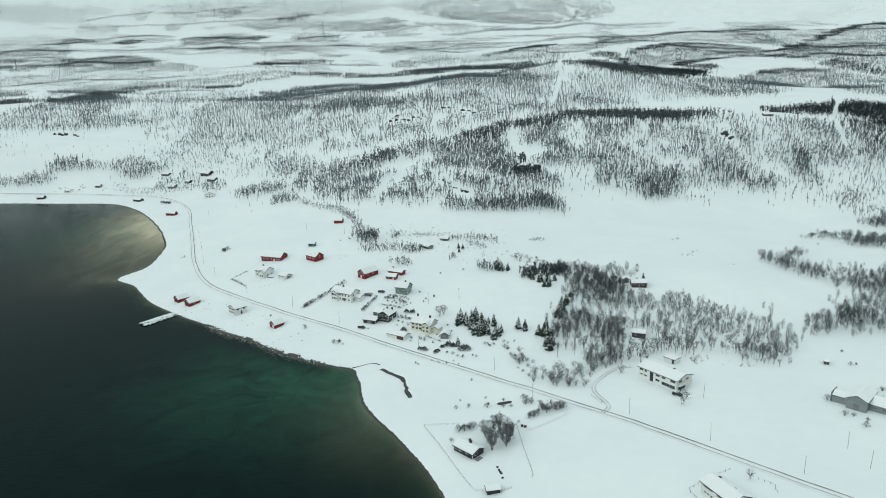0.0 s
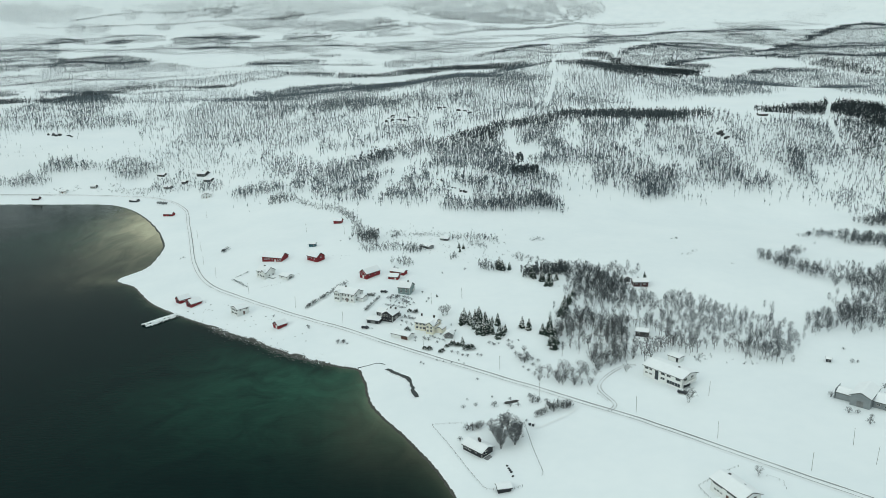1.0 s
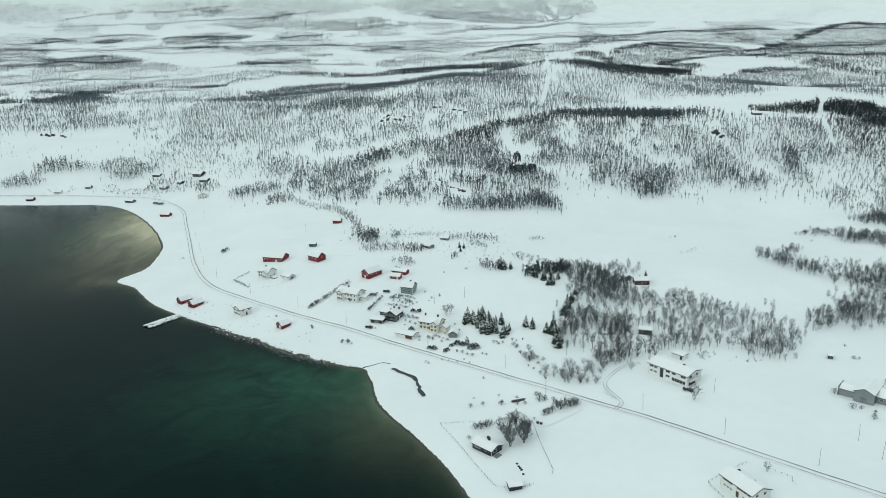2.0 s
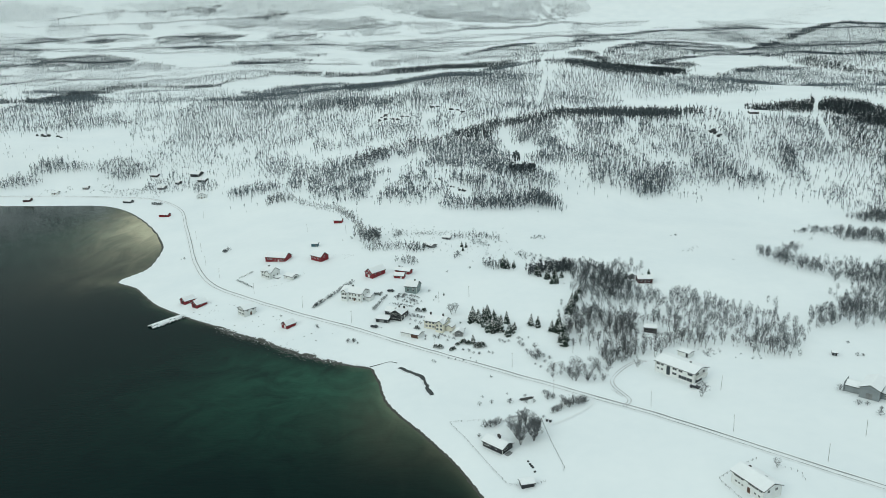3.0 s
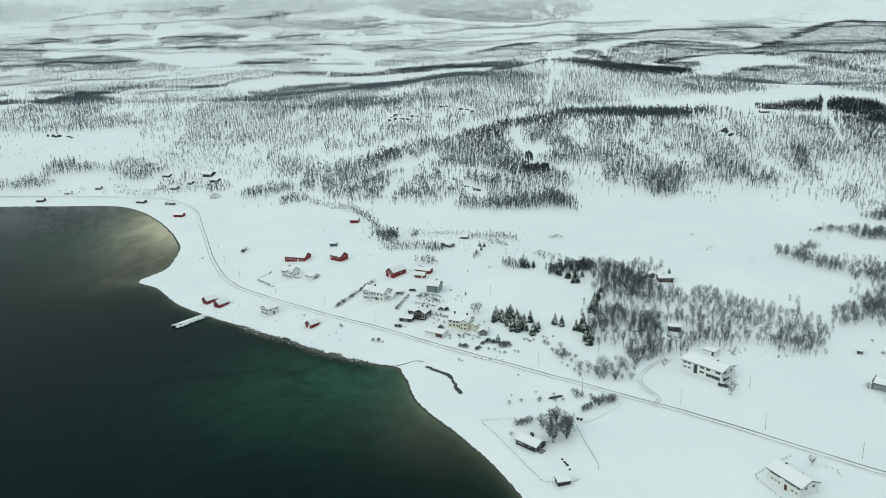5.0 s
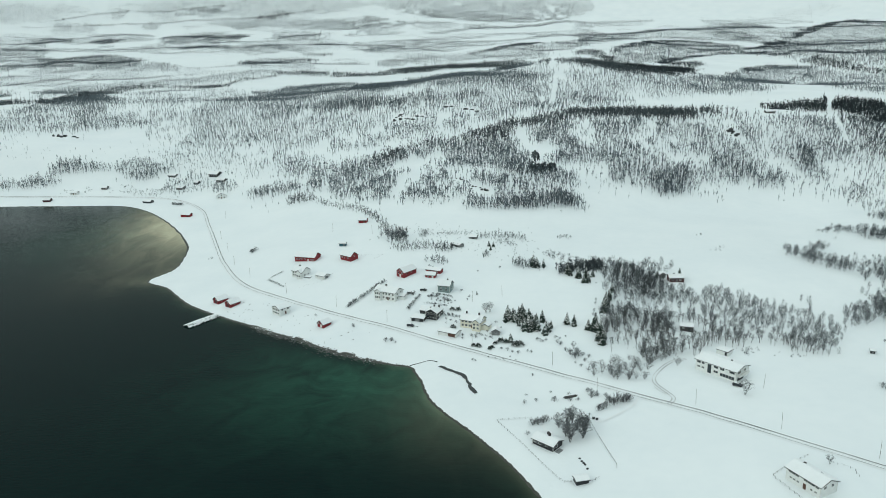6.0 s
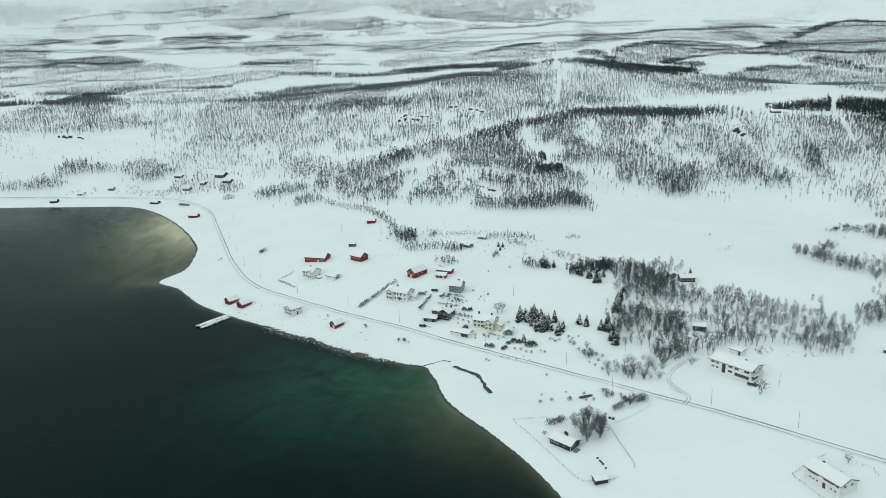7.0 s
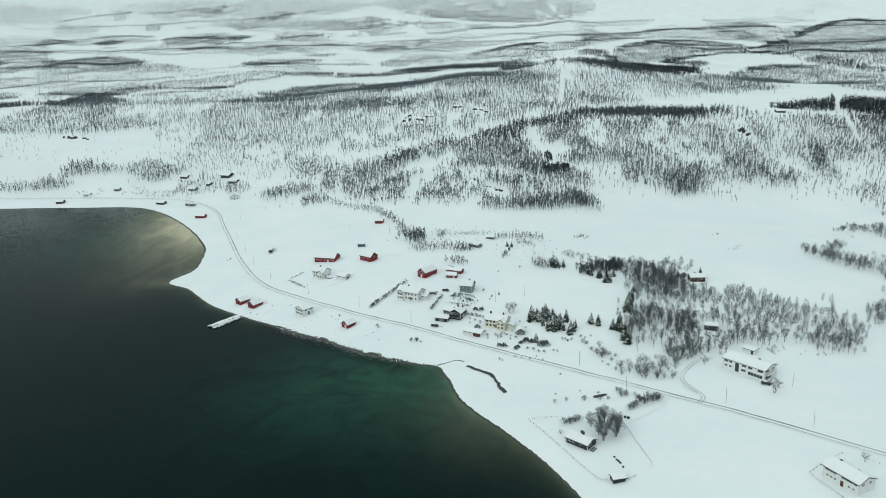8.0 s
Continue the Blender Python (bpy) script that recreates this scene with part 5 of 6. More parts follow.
stand("east wood", "near", 2.5, 6.1, -0.2, [(318, 513), (338, 501), (353, 475), (343, 459), (327, 485), (312, 496)])
stand("east wood", "near", 2.8, 7.3, -0.2, [(264, 424), (291, 427), (316, 411), (292, 378), (270, 390), (246, 391)])
stand("east wood", "near", 2.9, 7.3, -0.2, [(225, 362), (246, 377), (253, 373), (241, 358), (225, 344), (219, 352)])
stand("east wood", "near", 2.8, 7.3, -0.2, [(198, 341), (211, 351), (226, 355), (215, 334), (204, 331), (192, 323), (190, 326)])
stand("east wood", "near", 4.7, 6.5, -0.2, [(215, 331), (243, 351), (272, 348), (257, 327), (232, 333), (212, 324)])
stand("east wood", "near", 2.5, 6.9, -0.2, [(357, 575), (386, 578), (415, 551), (393, 520), (368, 548)])
stand("grove", "near", 4.5, 7.0, 0.05, [(88, 424), (109, 427), (135, 419), (121, 394), (116, 371), (129, 367), (118, 330), (96, 308), (78, 305), (69, 317), (65, 332), (75, 361), (81, 370)])
stand("grove", "near", 3.4, 7.0, 0.1, [(104, 326), (116, 329), (138, 326), (150, 325), (168, 310), (157, 303), (146, 315), (122, 314), (106, 312)])
stand("grove front", "willow", 3.4, 4.6, 0.1, [(65, 311), (83, 317), (98, 320), (94, 305), (80, 296), (76, 284), (61, 285), (48, 300), (53, 309)])
stand("field hedge wood", "copse", 2.2, 4.5, 0.12, [(-50, 500), (-28, 494), (-1, 494), (-2, 481), (-23, 481), (-43, 481)])
stand("field hedge wood", "copse", 1.7, 5, 0.0, [(-17, 486), (-4, 497), (-3, 481), (-14, 478)])
stand("creek wood", "copse", 2.0, 6, 0.0, [(-58, 522), (-47, 531), (-36, 523), (-37, 501), (-49, 503)])
stand("creek willows", "copse", 2.1, 4.5, 0.0, [(-127, 678), (-105, 651), (-80, 624), (-64, 601), (-55, 556), (-49, 518), (-54, 525), (-61, 560), (-72, 594), (-84, 614), (-106, 639), (-123, 663)])
stand("upper field copse", "copse", 2.1, 4.5, 0.08, [(16, 516), (31, 521), (52, 511), (51, 500), (31, 507), (18, 508)])
stand("upper field scrub", "scrub", 2.3, 1.8, 0.1, [(-23, 527), (14, 527), (14, 519), (-22, 519)])
stand("lower field copse", "copse", 1.7, 5, 0.0, [(33, 448), (46, 445), (52, 434), (46, 430), (34, 440)])
stand("middle field copse", "copse", 1.8, 5.5, 0.0, [(-26, 459), (-13, 465), (-11, 450), (-24, 449)])
stand("middle field copse", "copse", 1.6, 5, 0.0, [(14, 468), (19, 472), (19, 462), (14, 461)])
stand("bog margin scrub", "scrub", 2.2, 2.2, 0.1, [(76, 514), (90, 520), (88, 506), (76, 503)])
stand("east wood", "near", 2.9, 7.5, -0.2, [(251, 403), (276, 403), (302, 391), (252, 321), (236, 340), (221, 344), (221, 356), (241, 379)])
stand("east rim slope", "mid", 3.4, 7, 0.22, [(463, 796), (640, 890), (474, 645), (415, 682), (417, 718)])
stand("east rim wood", "mid", 2.7, 7, 0.1, [(368, 654), (405, 664), (488, 665), (401, 538), (374, 590), (366, 620)])
stand("bog tufts", "scrub", 2.6, 1.8, 0.2, [(172, 457), (188, 469), (185, 456), (173, 452)])
stand("bog tufts", "scrub", 2.8, 2.0, 0.3, [(200, 451), (208, 459), (198, 429), (194, 429)])
stand("garage scrub", "scrub", 2.0, 2.4, 0.1, [(120, 305), (128, 311), (135, 311), (133, 306), (123, 303)])
stand("field corner scrub", "scrub", 2.2, 1.6, 0.2, [(76, 402), (86, 400), (85, 396), (75, 398)])
stand("creek birches", "copse", 2.6, 5.5, 0.05, [(-156, 697), (-139, 700), (-123, 682), (-127, 668), (-151, 674)])
stand("willow patch", "scrub", 2.2, 3.6, 0.15, [(-28, 532), (-21, 531), (-21, 514), (-26, 514)])
stand("ditch scrub", "scrub", 2.4, 1.5, 0.2, [(-19, 532), (6, 528), (5, 519), (-18, 518)])
stand("lower row", "scrub", 2.2, 2.6, 0.2, [(28, 507), (37, 503), (44, 487), (36, 488)])
stand("grove head scrub", "scrub", 2.6, 3.5, 0.25, [(46, 473), (59, 471), (84, 446), (100, 432), (83, 435), (55, 458)])
stand("far field shrubs", "scrub", 6.0, 1.6, 0.3, [(-55, 568), (-22, 563), (4, 536), (63, 532), (54, 455), (11, 459), (-6, 472), (-33, 515)])
stand("meadow scrub", "scrub", 2.4, 1.8, 0.4, [(120, 309), (137, 315), (135, 311), (119, 304)])
stand("meadow edge scrub", "scrub", 3, 1.3, 0.5, [(138, 305), (154, 302), (153, 296), (137, 300)])


# ---- single trees ----
def tube(bm, points, radii, sides=4):
    rings = []
    for (x, y, z), r in zip(points, radii):
        rings.append([bm.verts.new((x + r * math.cos(2 * math.pi * k / sides), y + r * math.sin(2 * math.pi * k / sides), z)) for k in range(sides)])
    for a, b in zip(rings, rings[1:]):
        for k in range(sides):
            bm.faces.new((a[k], a[(k + 1) % sides], b[(k + 1) % sides], b[k]))
    bm.faces.new(rings[-1])


def bare_tree(name, tall, stems, limbs, twigs, spread, seed, fat=0.04, fork=0.32, fan=0.45):
    """A bare birch or willow: stems with limbs (trunk) and a rounded crown of fine twigs."""
    r = random.Random(seed)
    wood, crown = bmesh.new(), bmesh.new()
    radius = 0.5 * spread * tall

    def dome(v):
        q = min(1.0, math.hypot(v.x, v.y) / (1.25 * radius))
        return Vector((v.x, v.y, min(v.z, tall * (1.03 - 0.42 * q * q))))

    for s in range(stems):
        a = 2 * math.pi * s / stems + r.uniform(-0.5, 0.5)
        out = 0.0 if stems == 1 else fan * spread * tall * r.uniform(0.4, 1.0)
        top = dome(Vector((out * math.cos(a), out * math.sin(a), tall * r.uniform(0.85, 1.0))))
        bend = Vector((r.uniform(-0.03, 0.03), r.uniform(-0.03, 0.03), 0)) * tall
        pts = [Vector((0.1 * math.cos(a), 0.1 * math.sin(a), -0.3)), top * 0.33 + bend, top * 0.66 - bend * 0.6, top]
        thick = 0.105 * tall / 8 / (1 + 0.12 * stems)
        tube(wood, pts, [thick, thick * 0.75, thick * 0.5, 0.015])
        for k in range(limbs):
            h = fork + (0.96 - fork) * (k + r.random()) / limbs
            root = top * h + bend * math.sin(2 * math.pi * h) * 0.8
            b = r.uniform(0, 6.3)
            full = math.sin(math.pi * min(1.0, max(0.0, (h - fork * 0.5) / (1.12 - fork * 0.5)))) ** 0.6
            reach = radius * r.uniform(0.4, 1.0) * full
            end = dome(root + Vector((reach * math.cos(b), reach * math.sin(b), reach * r.uniform(0.5, 1.3))))
            tube(wood, [root, root.lerp(end, 0.5) - Vector((0, 0, 0.06 * reach)), end], [thick * 0.4, thick * 0.25, 0.012], 3)
            for q in range(twigs):
                f = r.uniform(0.05, 1.05)
                start = root.lerp(end, f)
                c = b + r.uniform(-1.8, 1.8)
                span = tall * r.uniform(0.05, 0.12)
                tip = start + Vector((0.75 * span * math.cos(c), 0.75 * span * math.sin(c), span * r.uniform(0.2, 1.0)))
                t = r.uniform(0, 6.28)
                side = Vector((math.cos(t), math.sin(t), r.uniform(-0.5, 0.5))) * fat * r.uniform(0.6, 1.4)
                mid = start.lerp(tip, 0.55)
                vs = [crown.verts.new(v) for v in (start, mid - side, tip, mid + side)]
                crown.faces.new((vs[0], vs[1], vs[3]))
                crown.faces.new((vs[1], vs[2], vs[3]))
    top = new(name)
    part("trunk", wood, BARK, top)
    part("crown", crown, TWIGS, top, "bare dark twigs")
    return top


def round_bush(tall, wide, twigs, seed, fat=0.03):
    """A bare bush: stems spreading from the root (trunk) and a dome of fine twigs (crown)."""
    r = random.Random(seed)
    wood, crown = bmesh.new(), bmesh.new()
    for k in range(8):
        a, lean = 0.785 * k + r.uniform(-0.3, 0.3), r.uniform(0.15, 0.6) * wide
        end = Vector((lean * math.cos(a), lean * math.sin(a), r.uniform(0.55, 0.8))) * tall
        tube(wood, [Vector((0, 0, -0.2)), end * 0.5 + Vector((r.uniform(-0.1, 0.1), r.uniform(-0.1, 0.1), 0)), end], [0.035, 0.025, 0.01], 3)
    pts, faces = bush_template(twigs, wide, fat / tall, seed)
    vs = [crown.verts.new(p * tall) for p in pts]
    for f in faces:
        crown.faces.new([vs[i] for i in f])
    top = new("bush")
    part("trunk", wood, BARK, top)
    part("crown", crown, TWIGS, top, "bare grey twigs")
    return top


def spruce(tall, seed, snow=0.5, wide=0.35, name="spruce_tree"):
    r = random.Random(seed)
    top = new(name)
    bm = bmesh.new()
    tube(bm, [(0, 0, -0.3), (0, 0, tall * 0.5), (0, 0, tall)], [0.14, 0.09, 0.02], 5)
    part("trunk", bm, BARK, top)
    crown, white = bmesh.new(), bmesh.new()
    tiers = 13
    for k in range(tiers):
        h = 0.05 + 0.93 * k / tiers
        reach = (wide * tall) * (1 - h) ** 0.85 + 0.12
        n = 11 if h < 0.6 else 8
        for j in range(n):
            a = 2 * math.pi * (j + 0.5 * (k % 2)) / n + r.uniform(-0.25, 0.25)
            q = reach * r.uniform(0.75, 1.15)
            z = h * tall + r.uniform(-0.06, 0.06) * tall
            side = 0.34 * q + 0.06
            c, s = math.cos(a), math.sin(a)
            drop = q * r.uniform(0.28, 0.5)
            pts = [(0, 0, z + 0.1), (q * 0.55 * c - side * s, q * 0.55 * s + side * c, z - drop * 0.5), (q * c, q * s, z - drop),
                   (q * 0.55 * c + side * s, q * 0.55 * s - side * c, z - drop * 0.5), (q * 0.5 * c, q * 0.5 * s, z - drop * 0.18), (q * 0.5 * c, q * 0.5 * s, z - drop * 0.75 - 0.08)]
            for bmx, lift, ok in ((crown, 0.0, True), (white, 0.16, r.random() < snow)):
                if not ok:
                    continue
                k2 = 1.0 if bmx is crown else r.uniform(0.7, 0.95)
                under = pts[5] if bmx is crown else (pts[4][0], pts[4][1], pts[4][2] - 0.12)
                v = [bmx.verts.new((x * k2, y * k2, zz + lift)) for x, y, zz in (*pts[:5], under)]
                for f in ((0, 1, 4), (1, 2, 4), (2, 3, 4), (3, 0, 4), (1, 0, 5), (2, 1, 5), (3, 2, 5), (0, 3, 5)):
                    bmx.faces.new([v[i] for i in f])
    part("crown", crown, NEEDLES, top)
    part("snow", white, ROOF_SNOW, top, "snow lying on the branches")
    return top


def put_copies(models, spots, label, category, group, low=0.7, high=1.2):
    """Stands copies of the models at places (x, y, size); the models themselves take the first places."""
    r = random.Random(len(spots))
    fresh = list(models)
    for x, y, size in spots:
        m = pose(x, y, ground_z(x, y), r.uniform(-3, 3), r.uniform(-3, 3), r.uniform(0, 360))
        if fresh:
            ob = fresh.pop(0)
            ob.matrix_basis = m
        else:
            ob = copy_thing(r.choice(models), m)
        ob.scale = [size * r.uniform(0.92, 1.08)] * 3
        tagged(ob, label, category, group)
    for ob in fresh:
        for o in (*ob.children_recursive, ob):
            bpy.data.objects.remove(o)


# the grove by the big white house, its nearest trees as single ones
NEAR_SPOTS.sort(key=lambda s: math.hypot(s[0] - 75, s[1] - 250))
single, rest = NEAR_SPOTS[:300], NEAR_SPOTS[300:]
birches = [bare_tree("birch_tree", 1.0 * 8, n, limbs, 24, sp, 40 + i, 0.040, fk) for i, (n, limbs, sp, fk) in
           enumerate(((1, 14, 0.46, 0.4), (2, 9, 0.5, 0.36), (3, 7, 0.55, 0.3), (1, 16, 0.38, 0.34), (2, 8, 0.6, 0.42), (4, 6, 0.6, 0.25)))]
put_copies(birches, [(x, y, t / 8 * random.uniform(0.55, 1.15)) for x, y, t in single], "bare grey birch with fine dark twigs in the grove", "tree", "birches of the grove")
if rest:
    rx, ry, rt = np.array(rest).T
    plant("birch_wood", rx, ry, 8.0, [crown_template(62, w, 0.0058, s + 60, 0.16) for s, w in enumerate((0.17, 0.21, 0.25, 0.19, 0.28, 0.16))], WOOD_NEAR, "bare birch grove behind the white house")

# the tall birches by the black cabin
CABIN_BIRCHES = [(24.4, 241.2, 1.1), (23.7, 245.7, 0.9), (30.0, 243.2, 0.85), (31.7, 246.3, 0.9), (26.2, 254.1, 0.75), (28.6, 255.2, 0.8), (31.1, 253.0, 0.8), (33.0, 250.2, 0.7), (22.4, 252.5, 0.75), (29.1, 249.5, 0.6)]
tall = [bare_tree("birch_tree", 9.5, n, limbs, 26, sp, 80 + i, 0.036, 0.16, 0.6) for i, (n, limbs, sp) in enumerate(((13, 7, 0.5), (11, 8, 0.56), (15, 6, 0.6)))]
put_copies(tall, CABIN_BIRCHES, "tall many-stemmed bare birch beside the black cabin", "tree", "birches by the cabin")
put_copies([bare_tree("birch_tree", 5.5, 6, 9, 18, 0.85, 95, 0.036, 0.25, 0.5)], [(105.8, 265, 1.3), (108.4, 207.8, 0.7), (6.4, 373.7, 1.2), (8.7, 374.4, 1.1), (45.2, 323.8, 0.75), (178, 262, 0.9), (181, 255, 0.5)], "spreading bare tree standing alone in the snow", "tree", "lone trees")

bushes = [round_bush(2.0, 0.75, 110, 110 + i, 0.026) for i in range(3)]
BUSH_SPOTS = [(-25.5, 398.1), (-23.9, 397.5), (-20.1, 394.3), (-18.6, 391.9), (-16.3, 392.7), (-14.4, 391.3), (-11.5, 395.5), (-2.8, 391.8), (-1.3, 395.0), (-17.2, 365.9), (-33.2, 364.4), (-9.3, 346.8), (-4.0, 347.8), (-2.2, 346.3),
              (2.4, 343.1), (9.4, 330.5), (-9.1, 371.1), (-68.9, 371.5), (-50.4, 352.9), (-47.3, 351.3), (-45.3, 348.8), (-34.5, 402.3), (12.4, 354.2), (10.5, 361.5), (9.6, 331.5), (12.2, 328.7), (14.5, 326.0), (17.0, 324.3),
              (22.1, 325.5), (23.8, 324.2), (-5.1, 320.1), (-6.4, 321.4), (30.6, 336.8), (31.7, 334.8), (39.0, 337.2), (40.7, 335.7), (44.1, 337.1), (39.6, 329.5), (42.6, 309.0), (44.6, 305.6), (13.8, 281.4), (11.9, 274.6),
              (17.3, 275.5), (25.1, 282.5), (25.9, 276.8), (32.6, 279.2), (35.3, 273.2), (41.5, 280.6), (42.6, 278.6), (44.3, 275.5), (42.2, 264.8), (43.7, 265.4), (48.7, 268.9), (50.3, 268.7), (53.0, 269.1), (48.0, 274.7),
              (37.0, 260.0), (9.0, 249.3), (55.5, 269), (57, 270), (50, 270), (46, 268), (8, 434), (23, 440), (-34, 405), (-5, 404), (-92.8, 391.8), (-59, 515), (-65.5, 512), (-191, 527),
              (-189, 528), (-60, 520), (168, 249), (171, 245), (181, 501.9), (185, 503), (20, 300), (144.6, 298.5), (148.5, 298.2), (198.2, 310.0), (194.1, 295.8), (196.5, 295.5), (182.8, 267.2), (191.8, 269.0), (186.4, 260.4), (164.9, 250.0), (167.7, 240.4), (165.6, 263.7), (-23, 446), (-21, 444)]
BIG_BUSH_SPOTS = [(-24.0, 394.8, 0.6), (-21.2, 393.2, 0.6), (-18.9, 391.9, 0.7), (-16.5, 390.2, 0.6), (-14.4, 388.0, 0.6), (-12.5, 389.0, 0.6), (-10.2, 390.9, 0.7), (-17.7, 378.1, 0.8), (-15.4, 376.0, 0.9), (-12.8, 374.4, 1.0), (-10.5, 372.2, 0.9), (-16.8, 370.4, 0.8), (-14.2, 368.0, 0.9), (-11.3, 365.3, 1.0), (-8.7, 362.4, 0.8), (-4.6, 349.2, 1.0), (-2.2, 347.7, 1.1), (-9.1, 350.0, 0.9), (4.5, 351.7, 0.8), (6.2, 348.7, 0.9), (1.6, 323.1, 0.6), (4.9, 321.2, 0.5), (8.8, 319.3, 0.6), (12.4, 321.2, 0.5), (14.8, 317.2, 0.5), (29.0, 336.7, 0.9), (31.1, 334.5, 0.8), (33.5, 335.4, 0.8), (38.6, 331.6, 1.2), (40.1, 329.6, 1.2), (42.4, 317.8, 2.0), (43.9, 314.1, 2.2), (46.1, 316.2, 1.6), (40.8, 322.8, 1.2), (47.5, 310.2, 1.2), (50.4, 313.6, 1.1), (-50.7, 350.8, 1.1), (-47.7, 350.5, 1.3), (-69.7, 372.8, 1.2),
              (48.1, 269.2, 2.1), (49.3, 266.6, 2.4), (51.8, 269.8, 2.3), (53.9, 268.5, 2.2), (55.9, 270.2, 1.9), (43.7, 263.8, 1.7), (41.5, 262.8, 1.5), (45.6, 265.5, 1.4), (12.2, 256.3, 1.6), (14.5, 256.0, 2.0), (16.8, 256.9, 1.9), (18.3, 258.1, 1.7), (25.1, 274.4, 1.5), (32.1, 273.5, 1.2), (41.7, 275.2, 1.5), (44.4, 277.1, 1.3), (44.0, 315.8, 1.5), (45.8, 318, 1.6), (48.0, 316.0, 1.1), (46, 321, 1.3), (48.3, 271.8, 1.1), (14.6, 258.2, 1.1), (16.2, 257.9, 1.2), (13.1, 256.9, 0.9)]
put_copies(bushes, [(x, y, random.uniform(0.55, 1.05) * (1.6 if x > 40 and y < 282 else 1)) for x, y in BUSH_SPOTS] + BIG_BUSH_SPOTS, "small bare bush sticking out of the snow", "bush", "bushes")
put_copies([bare_tree("bush", 3.4, n, 4, 16, spread, 120 + i, 0.024, 0.12, 0.62) for i, (n, spread) in enumerate(((9, 0.8), (11, 0.95), (8, 0.7), (10, 0.85)))], [(x, y, t / 3.4 * random.uniform(0.6, 1.15)) for x, y, t in SCRUB_SPOTS[:200]],
           "round grey willow bush in front of the birch grove", "bush", "willow bushes of the grove")

SPRUCE_PLANTATION = [(16.4, 361.8), (18.6, 363.8), (18.1, 367.7), (20.8, 365.8), (21.0, 360.6), (21.9, 359.0), (24.2, 365.0), (25.6, 368.8), (26.8, 369.9), (27.1, 364.2), (26.9, 360.1), (22.3, 355.1), (24.1, 352.1), (24.7, 349.4),
              (29.4, 363.6), (27.6, 353.7), (27.3, 347.5), (28.6, 348.4), (30.5, 351.8), (30.9, 356.6), (32.9, 359.9), (31.4, 347.8), (35.7, 356.7), (34.2, 342.3), (35.6, 345.6), (37.0, 345.3), (38.6, 348.6), (27.5, 357.4),
              (24.4, 359.5), (29.8, 356.9)]
SPRUCE_EDGE = [(22, 491), (25, 489), (22, 481), (64.9, 416.4), (64.1, 419.8), (69.0, 411.4), (70.1, 403.1), (72.6, 402.5), (73.5, 410.3), (77.7, 411.1), (73.7, 365.5), (71.0, 361.3), (74.3, 369.4), (79.3, 378.7),
              (82.6, 385.9), (77.6, 374.6), (59.2, 341.0), (61.2, 339.3), (63.8, 341.1), (61.5, 344.1), (60.4, 326.1), (59.5, 330.5), (61.7, 334.0), (62.8, 330.4), (57.4, 343.0), (47.5, 437.3), (45.5, 439.4), (51.8, 437.2),
              (116.5, 405), (130, 403)]
spruces = [spruce(6.5, 130 + i, sn) for i, sn in enumerate((0.55, 0.7, 0.8))]
put_copies(spruces, [(x, y, random.uniform(0.6, 1.12)) for x, y in SPRUCE_PLANTATION] + [(47.9, 351.3, 1.05), (51.3, 348.6, 0.98)],
           "dark green spruce dusted with snow in the field", "tree", "spruces in the field")
put_copies([spruce(7, 140, 0.5), spruce(7, 141, 0.7), spruce(7, 142, 0.35)], [(x, y, random.uniform(0.75, 1.25) * (0.5 if y > 480 else 1)) for x, y in SPRUCE_EDGE], "dark spruce at the edge of the birch grove", "tree", "spruces of the grove")


def shrub(seed, wide, tall):
    """A low evergreen shrub weighed down by snow."""
    r = random.Random(seed)
    green, white = bmesh.new(), bmesh.new()
    for k in range(150):
        a, q = r.uniform(0, 6.28), wide * math.sqrt(r.random())
        z = tall * (1 - (q / wide) ** 2) * r.uniform(0.35, 0.95)
        base = Vector((q * math.cos(a) * 0.75, q * math.sin(a) * 0.75, z * 0.5))
        tip = Vector((q * math.cos(a) * 1.1, q * math.sin(a) * 1.1, z + 0.25))
        for bmx, ok, f in ((green, True, 0.17), (white, r.random() < 0.4, 0.13)):
            if ok:
                lift = Vector((0, 0, 0.12 if bmx is white else 0))
                v, faces = spindle(base + lift, tip + lift, f * r.uniform(0.7, 1.3), 0.6)
                vs = [bmx.verts.new(p) for p in v]
                for t in faces:
                    bmx.faces.new([vs[i] for i in t])
    top = new("juniper")
    part("foliage", green, NEEDLES, top)
    part("snow", white, ROOF_SNOW, top, "snow weighing on the shrub")
    return top


JUNIPERS = [(-4.3, 337.5, 0.9), (-1.9, 336.0, 1.0), (3.6, 332.0, 0.9), (4.9, 333.4, 0.7), (7.1, 337.7, 0.9), (8.6, 339.2, 0.7), (10.4, 339.3, 1.2), (12.7, 337.6, 1.1), (17.0, 333.2, 1.4),
            (19.6, 333.0, 1.3), (18.2, 335.0, 1.2), (-13.5, 360.3, 1.2), (-12.4, 381.1, 0.9), (-9.2, 380.1, 1.0)]
put_copies([shrub(150, 1.5, 1.9), shrub(151, 1.8, 2.4), shrub(152, 1.3, 2.2)], JUNIPERS, "low dark juniper weighed down by snow", "shrub", "garden junipers")
put_copies([spruce(5.2, 144, 0.8)], [(15.3, 337.8, 1.0), (-8.2, 382, 0.35), (3.6, 398, 0.4)], "small snow-laden garden spruce", "tree", "garden spruces")
SPRUCE_BLOCK = [(84 + 2.3 * i + 0.7 * (j % 2), 660 + 3.4 * j + 0.15 * i) for i in range(11) for j in range(5)]
SPRUCE_BLOCK += [(94 + 1.6 * i, 697 + 9 * j + 2 * i) for i in range(4) for j in range(4)]
bx, by = np.array(SPRUCE_BLOCK).T
